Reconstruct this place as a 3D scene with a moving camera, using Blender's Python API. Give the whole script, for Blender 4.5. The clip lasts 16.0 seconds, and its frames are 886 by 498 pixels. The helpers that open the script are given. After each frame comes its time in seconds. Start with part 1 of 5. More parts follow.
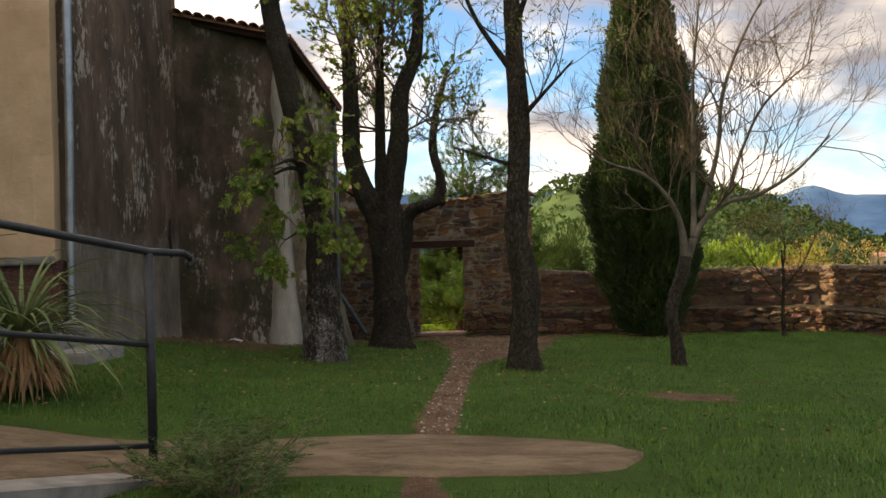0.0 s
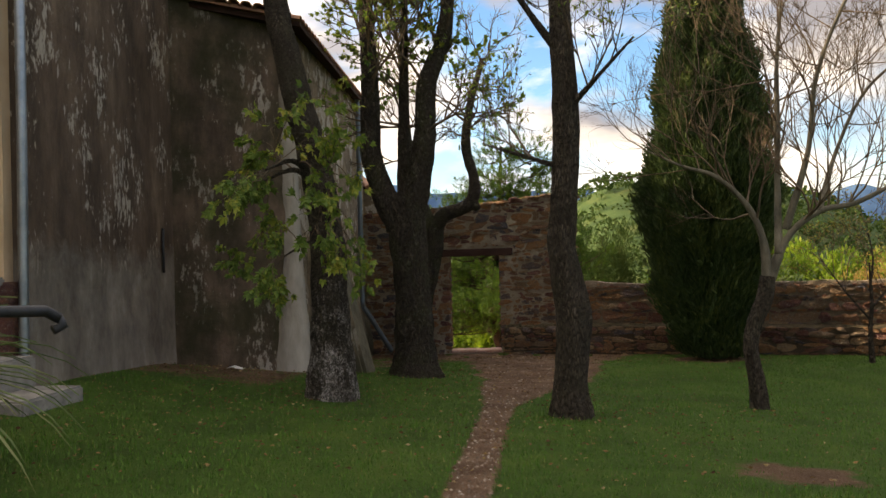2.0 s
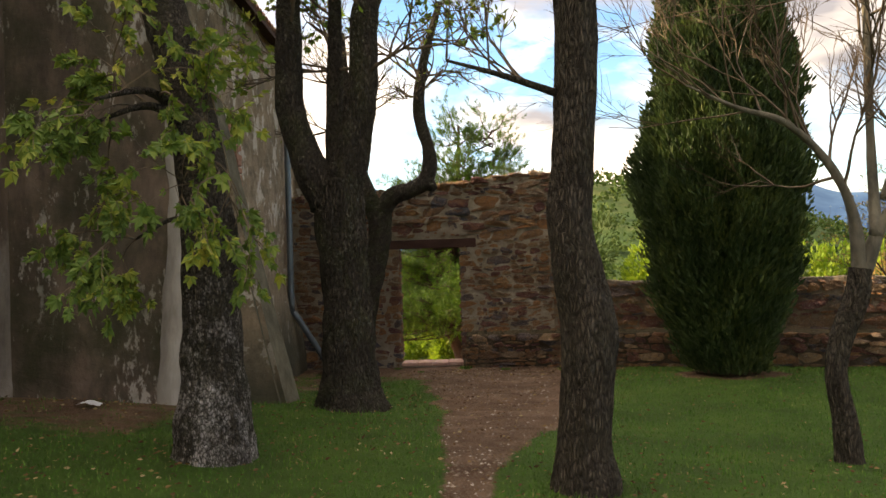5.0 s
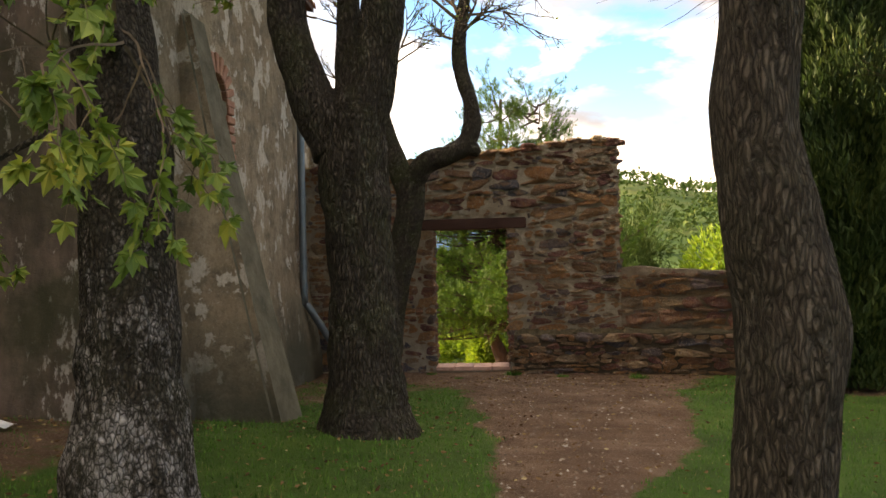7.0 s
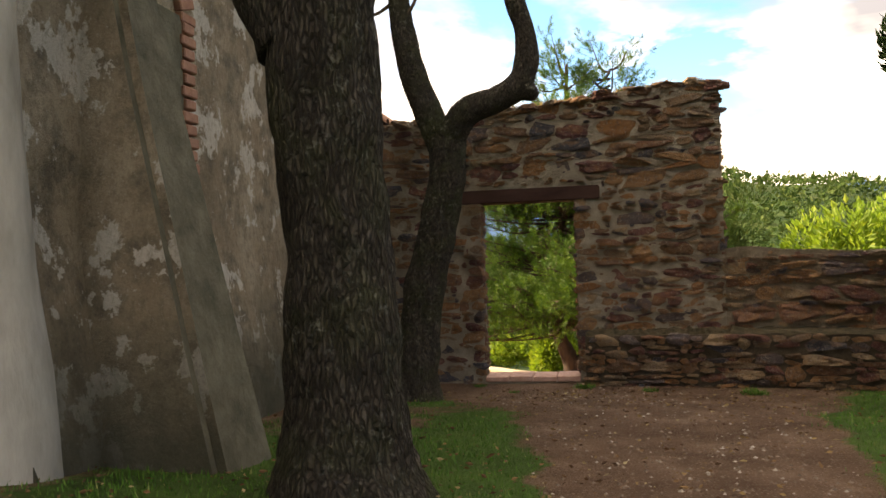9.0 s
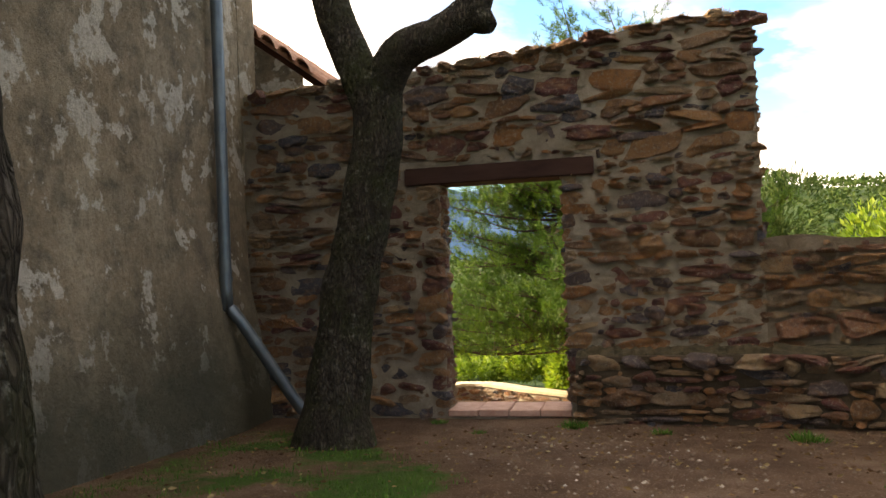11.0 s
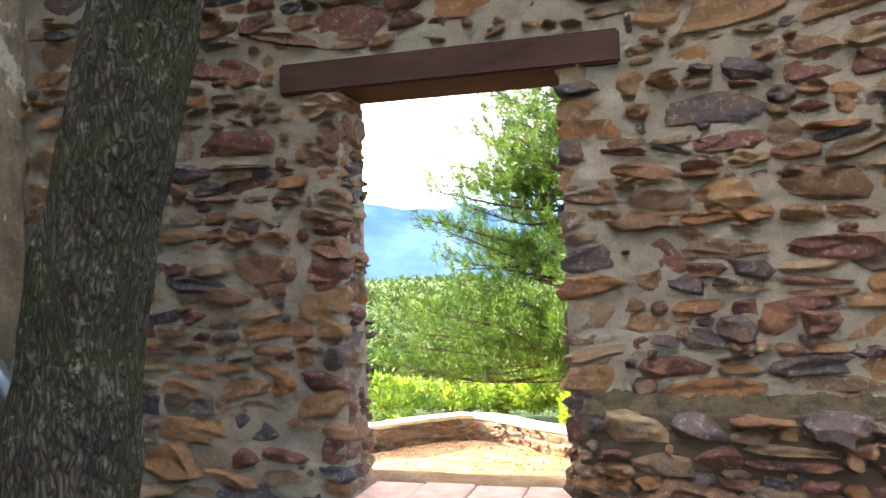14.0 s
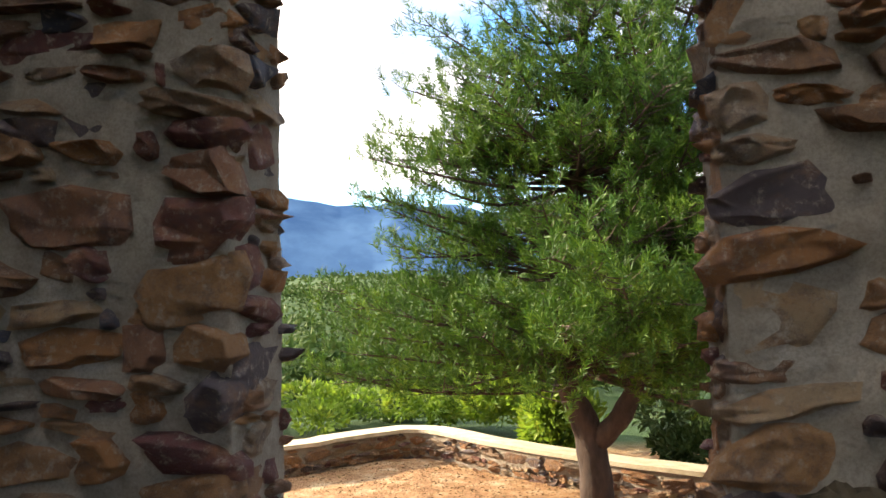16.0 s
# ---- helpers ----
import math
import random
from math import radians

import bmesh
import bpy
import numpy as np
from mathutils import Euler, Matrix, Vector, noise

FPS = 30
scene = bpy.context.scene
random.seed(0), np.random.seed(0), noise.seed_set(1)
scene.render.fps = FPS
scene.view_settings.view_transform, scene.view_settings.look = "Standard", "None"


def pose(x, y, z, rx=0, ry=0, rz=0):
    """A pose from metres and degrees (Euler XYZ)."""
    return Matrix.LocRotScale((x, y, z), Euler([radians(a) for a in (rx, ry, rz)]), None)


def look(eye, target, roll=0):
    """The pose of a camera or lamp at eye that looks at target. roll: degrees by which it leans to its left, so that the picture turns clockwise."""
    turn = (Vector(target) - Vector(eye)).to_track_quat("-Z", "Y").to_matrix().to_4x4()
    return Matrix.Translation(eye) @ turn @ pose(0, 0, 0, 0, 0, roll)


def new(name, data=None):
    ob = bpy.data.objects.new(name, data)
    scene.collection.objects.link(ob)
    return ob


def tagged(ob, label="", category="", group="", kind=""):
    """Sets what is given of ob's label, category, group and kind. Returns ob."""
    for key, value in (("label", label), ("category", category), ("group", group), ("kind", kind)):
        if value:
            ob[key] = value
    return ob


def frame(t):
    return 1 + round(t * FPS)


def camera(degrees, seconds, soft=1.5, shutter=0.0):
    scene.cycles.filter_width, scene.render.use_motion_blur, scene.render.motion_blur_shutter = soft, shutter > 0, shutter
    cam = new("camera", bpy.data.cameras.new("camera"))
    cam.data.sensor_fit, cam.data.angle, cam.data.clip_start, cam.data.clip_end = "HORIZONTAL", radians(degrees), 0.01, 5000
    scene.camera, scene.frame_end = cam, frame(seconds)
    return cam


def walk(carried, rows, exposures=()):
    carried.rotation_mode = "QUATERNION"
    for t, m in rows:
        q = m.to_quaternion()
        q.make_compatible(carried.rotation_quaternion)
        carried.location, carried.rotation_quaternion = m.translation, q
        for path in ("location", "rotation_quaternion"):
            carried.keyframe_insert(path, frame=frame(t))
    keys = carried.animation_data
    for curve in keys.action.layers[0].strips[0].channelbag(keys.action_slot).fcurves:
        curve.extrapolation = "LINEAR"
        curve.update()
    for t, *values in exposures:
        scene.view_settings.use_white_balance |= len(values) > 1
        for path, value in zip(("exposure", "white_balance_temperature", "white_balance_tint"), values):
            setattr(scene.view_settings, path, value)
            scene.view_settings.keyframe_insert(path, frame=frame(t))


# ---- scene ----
cam = camera(58.0, 16.0)

PATH = [
    (0, (1.517, -19.873, 1.807), (1.37, -17.879, 1.834), -1.8),
    (0.5, (1.574, -19.4, 1.851), (1.38, -17.41, 1.878), -1.8),
    (1, (1.576, -18.924, 1.91), (1.344, -16.937, 1.936), -1.7),
    (1.5, (1.557, -18.429, 1.985), (1.302, -16.446, 2.01), -1.5),
    (2, (1.49, -17.997, 2.053), (1.246, -16.012, 2.08), -1.6),
    (2.5, (1.42, -17.508, 2.076), (1.215, -15.519, 2.097), -1.7),
    (3, (1.356, -16.989, 2.092), (1.188, -14.996, 2.109), -1.7),
    (3.5, (1.318, -16.485, 2.096), (1.175, -14.49, 2.108), -1.8),
    (4, (1.29, -15.928, 2.061), (1.163, -13.932, 2.077), -1.8),
    (6.5, (0.959, -12.943, 1.758), (0.797, -10.95, 1.78), -1.8),
    (7, (0.873, -12.294, 1.693), (0.66, -10.305, 1.714), -1.4),
    (7.5, (0.805, -11.701, 1.633), (0.533, -9.72, 1.65), -1.5),
    (8, (0.787, -11.002, 1.56), (0.46, -9.029, 1.577), -1.6),
    (10.5, (1.068, -7.92, 1.375), (0.622, -5.971, 1.415), -2.4),
    (11, (1.221, -7.3, 1.335), (0.741, -5.359, 1.381), -2.4),
    (11.5, (1.187, -6.735, 1.292), (0.713, -4.793, 1.34), -2.3),
    (12, (1.102, -6.156, 1.214), (0.659, -4.206, 1.273), -2.3),
    (12.5, (1.149, -5.566, 1.202), (0.686, -3.622, 1.262), -2.2),
    (13, (1.132, -4.959, 1.161), (0.655, -3.019, 1.238), -2.1),
    (13.5, (1.137, -4.385, 1.131), (0.611, -2.457, 1.223), -1.9),
    (14, (1.03, -3.844, 1.089), (0.487, -1.921, 1.179), -1.6),
    (14.5, (0.82, -3.313, 1.057), (0.289, -1.387, 1.148), -1.7),
    (15, (0.635, -2.829, 1.06), (0.154, -0.889, 1.149), -1.7),
    (15.5, (0.454, -2.332, 1.031), (0.028, -0.38, 1.115), -1.4),
    (16, (0.283, -1.819, 1.019), (-0.096, 0.143, 1.099), -1.2),
]
# the camera's own exposure and white balance on the way
EXPOSURE = [(0, 1.05, 8600, 14), (2.5, 1.15, 8900, 14), (4, 1.38, 9200, 14), (8, 1.85, 9500, 14), (10.5, 1.75, 9200, 13), (12, 2.7, 7900, 11), (13, 3.45, 7200, 10), (14.3, 3.5, 7100, 10), (15.2, 2.85, 7100, 10), (16, 2.05, 7200, 10)]
walk(cam, [(t, look(eye, target, roll)) for t, eye, target, roll in PATH], EXPOSURE)

# ---------------------------------------------------------------- world, sun
SUN_ELEV, SUN_FROM = radians(22), Vector((-0.975, 0.22))
world = bpy.data.worlds.new("world")
scene.world = world
world.use_nodes = True
wn, wl = world.node_tree.nodes, world.node_tree.links
wn.clear()


def wnode(kind):
    return wn.new(kind)


w_out = wnode("ShaderNodeOutputWorld")
w_bg = wnode("ShaderNodeBackground")
w_bg.inputs["Strength"].default_value = 0.15
# the sky itself is clear and deep blue between the clouds
w_sky = wnode("ShaderNodeTexSky")
w_sky.sky_type, w_sky.sun_disc = "NISHITA", False
w_sky.air_density, w_sky.dust_density, w_sky.ozone_density = 1.0, 0.15, 4.5
w_sky.altitude = 500
w_sky.sun_elevation = SUN_ELEV
w_sky.sun_rotation = math.atan2(SUN_FROM.x, SUN_FROM.y)
w_co = wnode("ShaderNodeTexCoord")
w_map = wnode("ShaderNodeMapping")
w_map.inputs["Scale"].default_value = (1.0, 1.0, 2.6)
w_map.inputs["Location"].default_value = (0.35, 0.2, 0.1)
w_n1 = wnode("ShaderNodeTexNoise")
w_n1.inputs["Scale"].default_value = 2.3
w_n1.inputs["Detail"].default_value = 9
w_n1.inputs["Roughness"].default_value = 0.55
w_n1.inputs["Distortion"].default_value = 0.35
w_r1 = wnode("ShaderNodeValToRGB")
w_r1.color_ramp.elements[0].position, w_r1.color_ramp.elements[1].position = 0.41, 0.53
w_n2 = wnode("ShaderNodeTexNoise")
w_n2.inputs["Scale"].default_value = 3.1
w_n2.inputs["Detail"].default_value = 5
w_r2 = wnode("ShaderNodeValToRGB")
w_r2.color_ramp.elements[0].position, w_r2.color_ramp.elements[1].position = 0.42, 0.6
w_r2.color_ramp.elements[0].color = (2.2, 2.4, 3.0, 1)
w_r2.color_ramp.elements[1].color = (9.4, 9.3, 9.3, 1)
w_mix = wnode("ShaderNodeMix")
w_mix.data_type = "RGBA"
wl.new(w_co.outputs["Generated"], w_map.inputs[0])
wl.new(w_map.outputs[0], w_n1.inputs["Vector"])
wl.new(w_map.outputs[0], w_n2.inputs["Vector"])
wl.new(w_n1.outputs[0], w_r1.inputs[0])
wl.new(w_n2.outputs[0], w_r2.inputs[0])
wl.new(w_r1.outputs[0], w_mix.inputs["Factor"])
w_deep = wnode("ShaderNodeHueSaturation")
w_deep.inputs["Saturation"].default_value = 1.12
wl.new(w_sky.outputs[0], w_deep.inputs["Color"])
wl.new(w_deep.outputs[0], w_mix.inputs["A"])
# cloud cover is brighter overhead than at the horizon, and brighter towards the sun
w_sep = wnode("ShaderNodeSeparateXYZ")
w_up = wnode("ShaderNodeMapRange")
w_up.inputs["From Min"].default_value, w_up.inputs["From Max"].default_value = 0.0, 1.0
w_up.inputs["To Min"].default_value, w_up.inputs["To Max"].default_value = 0.4, 1.0
w_dot = wnode("ShaderNodeVectorMath")
w_dot.operation = "DOT_PRODUCT"
w_dot.inputs[1].default_value = (SUN_FROM.x * math.cos(SUN_ELEV), SUN_FROM.y * math.cos(SUN_ELEV), math.sin(SUN_ELEV))
w_side = wnode("ShaderNodeMapRange")
w_side.inputs["From Min"].default_value, w_side.inputs["From Max"].default_value = -0.5, 1.0
w_side.inputs["To Min"].default_value, w_side.inputs["To Max"].default_value = 0.8, 1.9
w_lum = wnode("ShaderNodeMath")
w_lum.operation = "MULTIPLY"
w_cloud = wnode("ShaderNodeVectorMath")
w_cloud.operation = "SCALE"
wl.new(w_co.outputs["Generated"], w_sep.inputs[0])
wl.new(w_sep.outputs[2], w_up.inputs["Value"])
wl.new(w_co.outputs["Generated"], w_dot.inputs[0])
wl.new(w_dot.outputs["Value"], w_side.inputs["Value"])
wl.new(w_up.outputs[0], w_lum.inputs[0])
wl.new(w_side.outputs[0], w_lum.inputs[1])
wl.new(w_r2.outputs[0], w_cloud.inputs[0])
wl.new(w_lum.outputs[0], w_cloud.inputs["Scale"])
wl.new(w_cloud.outputs[0], w_mix.inputs["B"])
wl.new(w_mix.outputs["Result"], w_bg.inputs[0])
wl.new(w_bg.outputs[0], w_out.inputs[0])

sun = new("sun", bpy.data.lights.new("sun", "SUN"))
sun.data.energy, sun.data.angle, sun.data.color = 5.0, radians(0.6), (1.0, 0.88, 0.70)
sun_dir = Vector((SUN_FROM.x, SUN_FROM.y, 0)).normalized() * math.cos(SUN_ELEV) + Vector((0, 0, math.sin(SUN_ELEV)))
sun.matrix_world = look(sun_dir * 60, (0, 0, 0))

# ---------------------------------------------------------------- materials


class Mat:
    """A node material with short ways to add textures."""

    def __init__(self, name, rough=0.9, spec=0.3, metal=0.0):
        self.m = bpy.data.materials.new(name)
        self.m.use_nodes = True
        self.t = self.m.node_tree
        self.n, self.l = self.t.nodes, self.t.links
        self.b = self.n["Principled BSDF"]
        self.b.inputs["Roughness"].default_value = rough
        self.b.inputs["Specular IOR Level"].default_value = spec
        self.b.inputs["Metallic"].default_value = metal
        self.co = self.n.new("ShaderNodeTexCoord").outputs["Object"]
        self.height = None

    def mapped(self, scale):
        mp = self.n.new("ShaderNodeMapping")
        mp.inputs["Scale"].default_value = scale
        self.l.new(self.co, mp.inputs[0])
        return mp.outputs[0]

    def world_co(self):
        self.co = self.n.new("ShaderNodeNewGeometry").outputs["Position"]

    def noise(self, scale, detail=4, rough=0.55, stretch=(1, 1, 1), dist=0.0):
        n = self.n.new("ShaderNodeTexNoise")
        n.inputs["Scale"].default_value = scale
        n.inputs["Detail"].default_value = detail
        n.inputs["Roughness"].default_value = rough
        n.inputs["Distortion"].default_value = dist
        self.l.new(self.mapped(stretch), n.inputs["Vector"])
        return n.outputs[0]

    def voronoi(self, scale, stretch=(1, 1, 1), feature="F1", rand=1.0):
        n = self.n.new("ShaderNodeTexVoronoi")
        n.feature = feature
        n.inputs["Scale"].default_value = scale
        n.inputs["Randomness"].default_value = rand
        self.l.new(self.mapped(stretch), n.inputs["Vector"])
        return n.outputs["Distance"]

    def ramp(self, fac, stops, interp="LINEAR"):
        r = self.n.new("ShaderNodeValToRGB")
        r.color_ramp.interpolation = interp
        e = r.color_ramp.elements
        while len(e) < len(stops):
            e.new(0.5)
        for el, (p, c) in zip(e, stops):
            el.position = p
            el.color = (c, c, c, 1) if isinstance(c, (int, float)) else (*c, 1)
        self.l.new(fac, r.inputs[0])
        return r.outputs[0]

    def mix(self, fac, a, b, mode="MIX"):
        x = self.n.new("ShaderNodeMix")
        x.data_type, x.blend_type = "RGBA", mode
        for sock, v in (("Factor", fac), ("A", a), ("B", b)):
            if isinstance(v, (int, float)):
                x.inputs[sock].default_value = v if sock == "Factor" else (v, v, v, 1)
            elif isinstance(v, tuple):
                x.inputs[sock].default_value = (*v, 1)
            else:
                self.l.new(v, x.inputs[sock])
        return x.outputs["Result"]

    def math(self, op, a, b=0.0):
        x = self.n.new("ShaderNodeMath")
        x.operation = op
        for i, v in enumerate((a, b)):
            if isinstance(v, (int, float)):
                x.inputs[i].default_value = v
            else:
                self.l.new(v, x.inputs[i])
        return x.outputs[0]

    def rand(self):
        return self.n.new("ShaderNodeObjectInfo").outputs["Random"]

    def island(self):
        return self.n.new("ShaderNodeNewGeometry").outputs["Random Per Island"]

    def axis(self, i):
        s = self.n.new("ShaderNodeSeparateXYZ")
        self.l.new(self.co, s.inputs[0])
        return s.outputs[i]

    def attr(self, name):
        a = self.n.new("ShaderNodeAttribute")
        a.attribute_name = name
        return a.outputs["Fac"]

    def color(self, c):
        if isinstance(c, tuple):
            self.b.inputs["Base Color"].default_value = (*c, 1)
        else:
            self.l.new(c, self.b.inputs["Base Color"])
        return self

    def bump(self, h, dist=0.01, strength=1.0):
        x = self.n.new("ShaderNodeBump")
        x.inputs["Distance"].default_value = dist
        x.inputs["Strength"].default_value = strength
        self.l.new(h, x.inputs["Height"])
        if self.height is not None:
            self.l.new(self.height, x.inputs["Normal"])
        self.height = x.outputs[0]
        self.l.new(self.height, self.b.inputs["Normal"])
        return self

    def rough(self, v):
        self.l.new(v, self.b.inputs["Roughness"])
        return self


def mat_ground():
    m = Mat("lawn_and_earth", 0.95, 0.15)
    m.world_co()
    g = m.ramp(m.noise(1.3, 6, 0.65), [(0.3, (0.024, 0.062, 0.008)), (0.5, (0.041, 0.105, 0.012)), (0.7, (0.075, 0.135, 0.02))])
    fine = m.noise(60, 3, 0.7)
    g = m.mix(m.ramp(fine, [(0.35, 0.0), (0.7, 0.55)]), g, (0.075, 0.085, 0.03))
    d = m.ramp(m.noise(2.2, 6, 0.6), [(0.3, (0.085, 0.047, 0.028)), (0.55, (0.15, 0.09, 0.057)), (0.75, (0.22, 0.145, 0.098))])
    d = m.mix(m.ramp(m.voronoi(45), [(0.05, 0.55), (0.35, 0.0)]), d, (0.34, 0.27, 0.2))
    f = m.ramp(m.math("ADD", m.attr("dirt"), m.math("MULTIPLY", m.math("SUBTRACT", m.noise(5, 5, 0.7), 0.5), 0.9)), [(0.36, 0.0), (0.6, 1.0)])
    sand = m.ramp(m.noise(3, 6, 0.65), [(0.3, (0.28, 0.135, 0.065)), (0.5, (0.42, 0.24, 0.12)), (0.72, (0.60, 0.44, 0.28))])
    d = m.mix(m.attr("sand"), d, sand)
    forest = m.ramp(m.noise(0.035, 8, 0.7), [(0.32, (0.018, 0.042, 0.012)), (0.5, (0.04, 0.075, 0.02)), (0.68, (0.085, 0.10, 0.03))])
    c = m.mix(f, g, d)
    c = m.mix(m.attr("far"), c, forest)
    m.color(c)
    m.bump(m.noise(9, 7, 0.75), 0.09, 0.9)
    m.bump(fine, 0.03, 0.9)
    return m.m


def mat_grass():
    m = Mat("grass_blade", 0.7, 0.25)
    m.color(m.ramp(m.island(), [(0.0, (0.027, 0.085, 0.008)), (0.45, (0.048, 0.14, 0.013)), (0.88, (0.085, 0.175, 0.024)), (1.0, (0.20, 0.19, 0.07))]))
    return m.m


def mat_litter():
    m = Mat("leaf_litter", 0.8, 0.2)
    m.color(m.ramp(m.island(), [(0.0, (0.065, 0.033, 0.017)), (0.45, (0.14, 0.075, 0.033)), (0.85, (0.22, 0.145, 0.058)), (1.0, (0.33, 0.26, 0.14))]))
    return m.m


def mat_stone(name="rubble_stone", island=False):
    m = Mat(name, 0.8, 0.3)
    m.world_co()
    r = m.island() if island else m.rand()
    base = m.ramp(r, [(0.0, (0.23, 0.125, 0.07)), (0.11, (0.36, 0.165, 0.065)), (0.2, (0.27, 0.17, 0.10)), (0.3, (0.41, 0.22, 0.10)), (0.38, (0.17, 0.065, 0.058)), (0.46, (0.30, 0.21, 0.135)),
                      (0.54, (0.13, 0.10, 0.10)), (0.62, (0.34, 0.18, 0.085)), (0.7, (0.21, 0.085, 0.065)), (0.78, (0.38, 0.26, 0.15)), (0.86, (0.085, 0.085, 0.105)), (0.93, (0.29, 0.14, 0.08)), (1.0, (0.44, 0.26, 0.11))], "CONSTANT")
    big = m.noise(6, 5, 0.65, (1, 1, 1.6))
    c = m.mix(m.ramp(big, [(0.48, 0.0), (0.66, 0.5)]), base, (0.42, 0.20, 0.075))
    c = m.mix(m.ramp(m.noise(15, 7, 0.75), [(0.48, 0.0), (0.66, 0.65)]), c, (0.095, 0.068, 0.07))
    c = m.mix(m.ramp(m.noise(34, 7, 0.78), [(0.53, 0.0), (0.66, 0.75)]), c, (0.50, 0.42, 0.33))
    c = m.mix(m.ramp(m.noise(75, 5, 0.8), [(0.5, 0.0), (0.7, 0.4)]), c, (0.07, 0.05, 0.045))
    m.color(c)
    m.bump(m.noise(11, 8, 0.78, (1, 1, 2.2)), 0.14, 1.0)
    m.bump(m.noise(48, 7, 0.78, (1, 1, 1.5)), 0.03, 1.0)
    return m.m


def mat_mortar(name="lime_mortar", tone=1.0, warm=0.0):
    m = Mat(name, 0.95, 0.1)
    m.world_co()
    c = m.ramp(m.noise(3.2, 7, 0.65), [(p, (1.12 * tone * r, 1.12 * tone * (1 - 0.12 * warm) * g, 1.14 * tone * (1 - 0.25 * warm) * b)) for p, (r, g, b) in ((0.3, (0.29, 0.235, 0.175)), (0.55, (0.43, 0.365, 0.28)), (0.75, (0.55, 0.49, 0.40)))])
    c = m.mix(m.ramp(m.noise(9, 7, 0.75), [(0.54, 0.0), (0.7, 0.45)]), c, (0.17 * tone, 0.125 * tone, 0.09 * tone))
    c = m.mix(m.ramp(m.noise(120, 3, 0.7), [(0.4, 0.0), (0.75, 0.5)]), c, (0.18, 0.14, 0.1))
    m.color(c)
    m.bump(m.noise(13, 8, 0.78), 0.16, 1.0)
    m.bump(m.noise(90, 5, 0.7), 0.012, 0.9)
    return m.m


def mat_plaster_stained(name="stained_plaster", cement=True):
    """Old render, black with damp streaks, flaked pale in vertical runs, bare cement low down."""
    m = Mat(name, 0.92, 0.15)
    m.world_co()
    z = m.axis(2)
    c = m.ramp(m.noise(1.6, 7, 0.65, (1, 1, 0.35)), [(0.3, (0.05, 0.037, 0.028)), (0.5, (0.105, 0.075, 0.056)), (0.72, (0.20, 0.145, 0.105))])
    streak = m.noise(5, 8, 0.72, (1, 1, 0.3))
    c = m.mix(m.ramp(streak, [(0.45, 0.0), (0.7, 0.6)]), c, (0.035, 0.027, 0.022))
    chips = m.math("MULTIPLY", m.noise(15, 7, 0.7, (1, 1, 0.4)), m.noise(1.7, 6, 0.65, (1, 1, 0.5)))
    c = m.mix(m.ramp(chips, [(0.295, 0.0), (0.335, 0.8)]), c, (0.40, 0.36, 0.31))
    cem = m.ramp(m.noise(2.4, 7, 0.7, (1, 1, 0.5)), [(0.3, (0.09, 0.075, 0.062)), (0.55, (0.19, 0.165, 0.14)), (0.75, (0.31, 0.28, 0.24))])
    gate = m.ramp(m.math("ADD", m.math("MULTIPLY", z, 0.25), m.math("MULTIPLY", m.noise(3, 6, 0.7), 0.3)), [(0.64, 0.0), (0.74, 1.0)])
    if cement:
        c = m.mix(gate, cem, c)
    else:
        c = m.mix(m.ramp(m.noise(1.1, 6, 0.65), [(0.4, 0.0), (0.6, 0.75)]), c, (0.028, 0.032, 0.014))
    m.color(c)
    m.bump(m.noise(6, 8, 0.7), 0.03, 0.7)
    m.bump(m.noise(60, 4, 0.7), 0.006, 0.7)
    return m.m


def mat_plaster_old():
    """Grey-brown lime render with pale flaked spots and dark damp foot."""
    m = Mat("weathered_plaster", 0.92, 0.15)
    m.world_co()
    z = m.axis(2)
    c = m.ramp(m.noise(1.3, 8, 0.66, (1, 1, 0.55)), [(0.28, (0.17, 0.125, 0.085)), (0.5, (0.29, 0.225, 0.155)), (0.7, (0.40, 0.325, 0.235))])
    c = m.mix(m.ramp(m.noise(3.1, 8, 0.7), [(0.47, 0.0), (0.63, 0.8)]), c, (0.115, 0.095, 0.07))
    c = m.mix(m.ramp(m.noise(2.3, 8, 0.68), [(0.545, 0.0), (0.56, 0.9)]), c, (0.54, 0.49, 0.42))
    c = m.mix(m.ramp(m.noise(22, 8, 0.8, (1, 1, 0.6)), [(0.48, 0.0), (0.66, 0.55)]), c, (0.10, 0.08, 0.055))
    c = m.mix(m.ramp(m.noise(38, 6, 0.8), [(0.56, 0.0), (0.68, 0.45)]), c, (0.50, 0.45, 0.38))
    damp = m.math("ADD", m.math("MULTIPLY", z, 0.5), m.math("MULTIPLY", m.noise(1.6, 6, 0.65), 0.55))
    c = m.mix(m.ramp(damp, [(0.52, 0.88), (0.95, 0.0)]), c, (0.06, 0.06, 0.042))
    m.color(c)
    m.bump(m.noise(5, 8, 0.74), 0.08, 0.9)
    m.bump(m.noise(45, 6, 0.75), 0.014, 0.9)
    return m.m


def mat_ochre():
    m = Mat("ochre_plaster", 0.9, 0.15)
    m.world_co()
    c = m.ramp(m.noise(0.9, 7, 0.6), [(0.3, (0.38, 0.265, 0.165)), (0.55, (0.50, 0.36, 0.235)), (0.75, (0.58, 0.44, 0.31))])
    c = m.mix(m.ramp(m.noise(2.6, 7, 0.7), [(0.55, 0.0), (0.72, 0.55)]), c, (0.34, 0.24, 0.15))
    m.color(c)
    m.bump(m.noise(8, 8, 0.7), 0.02, 0.6)
    return m.m


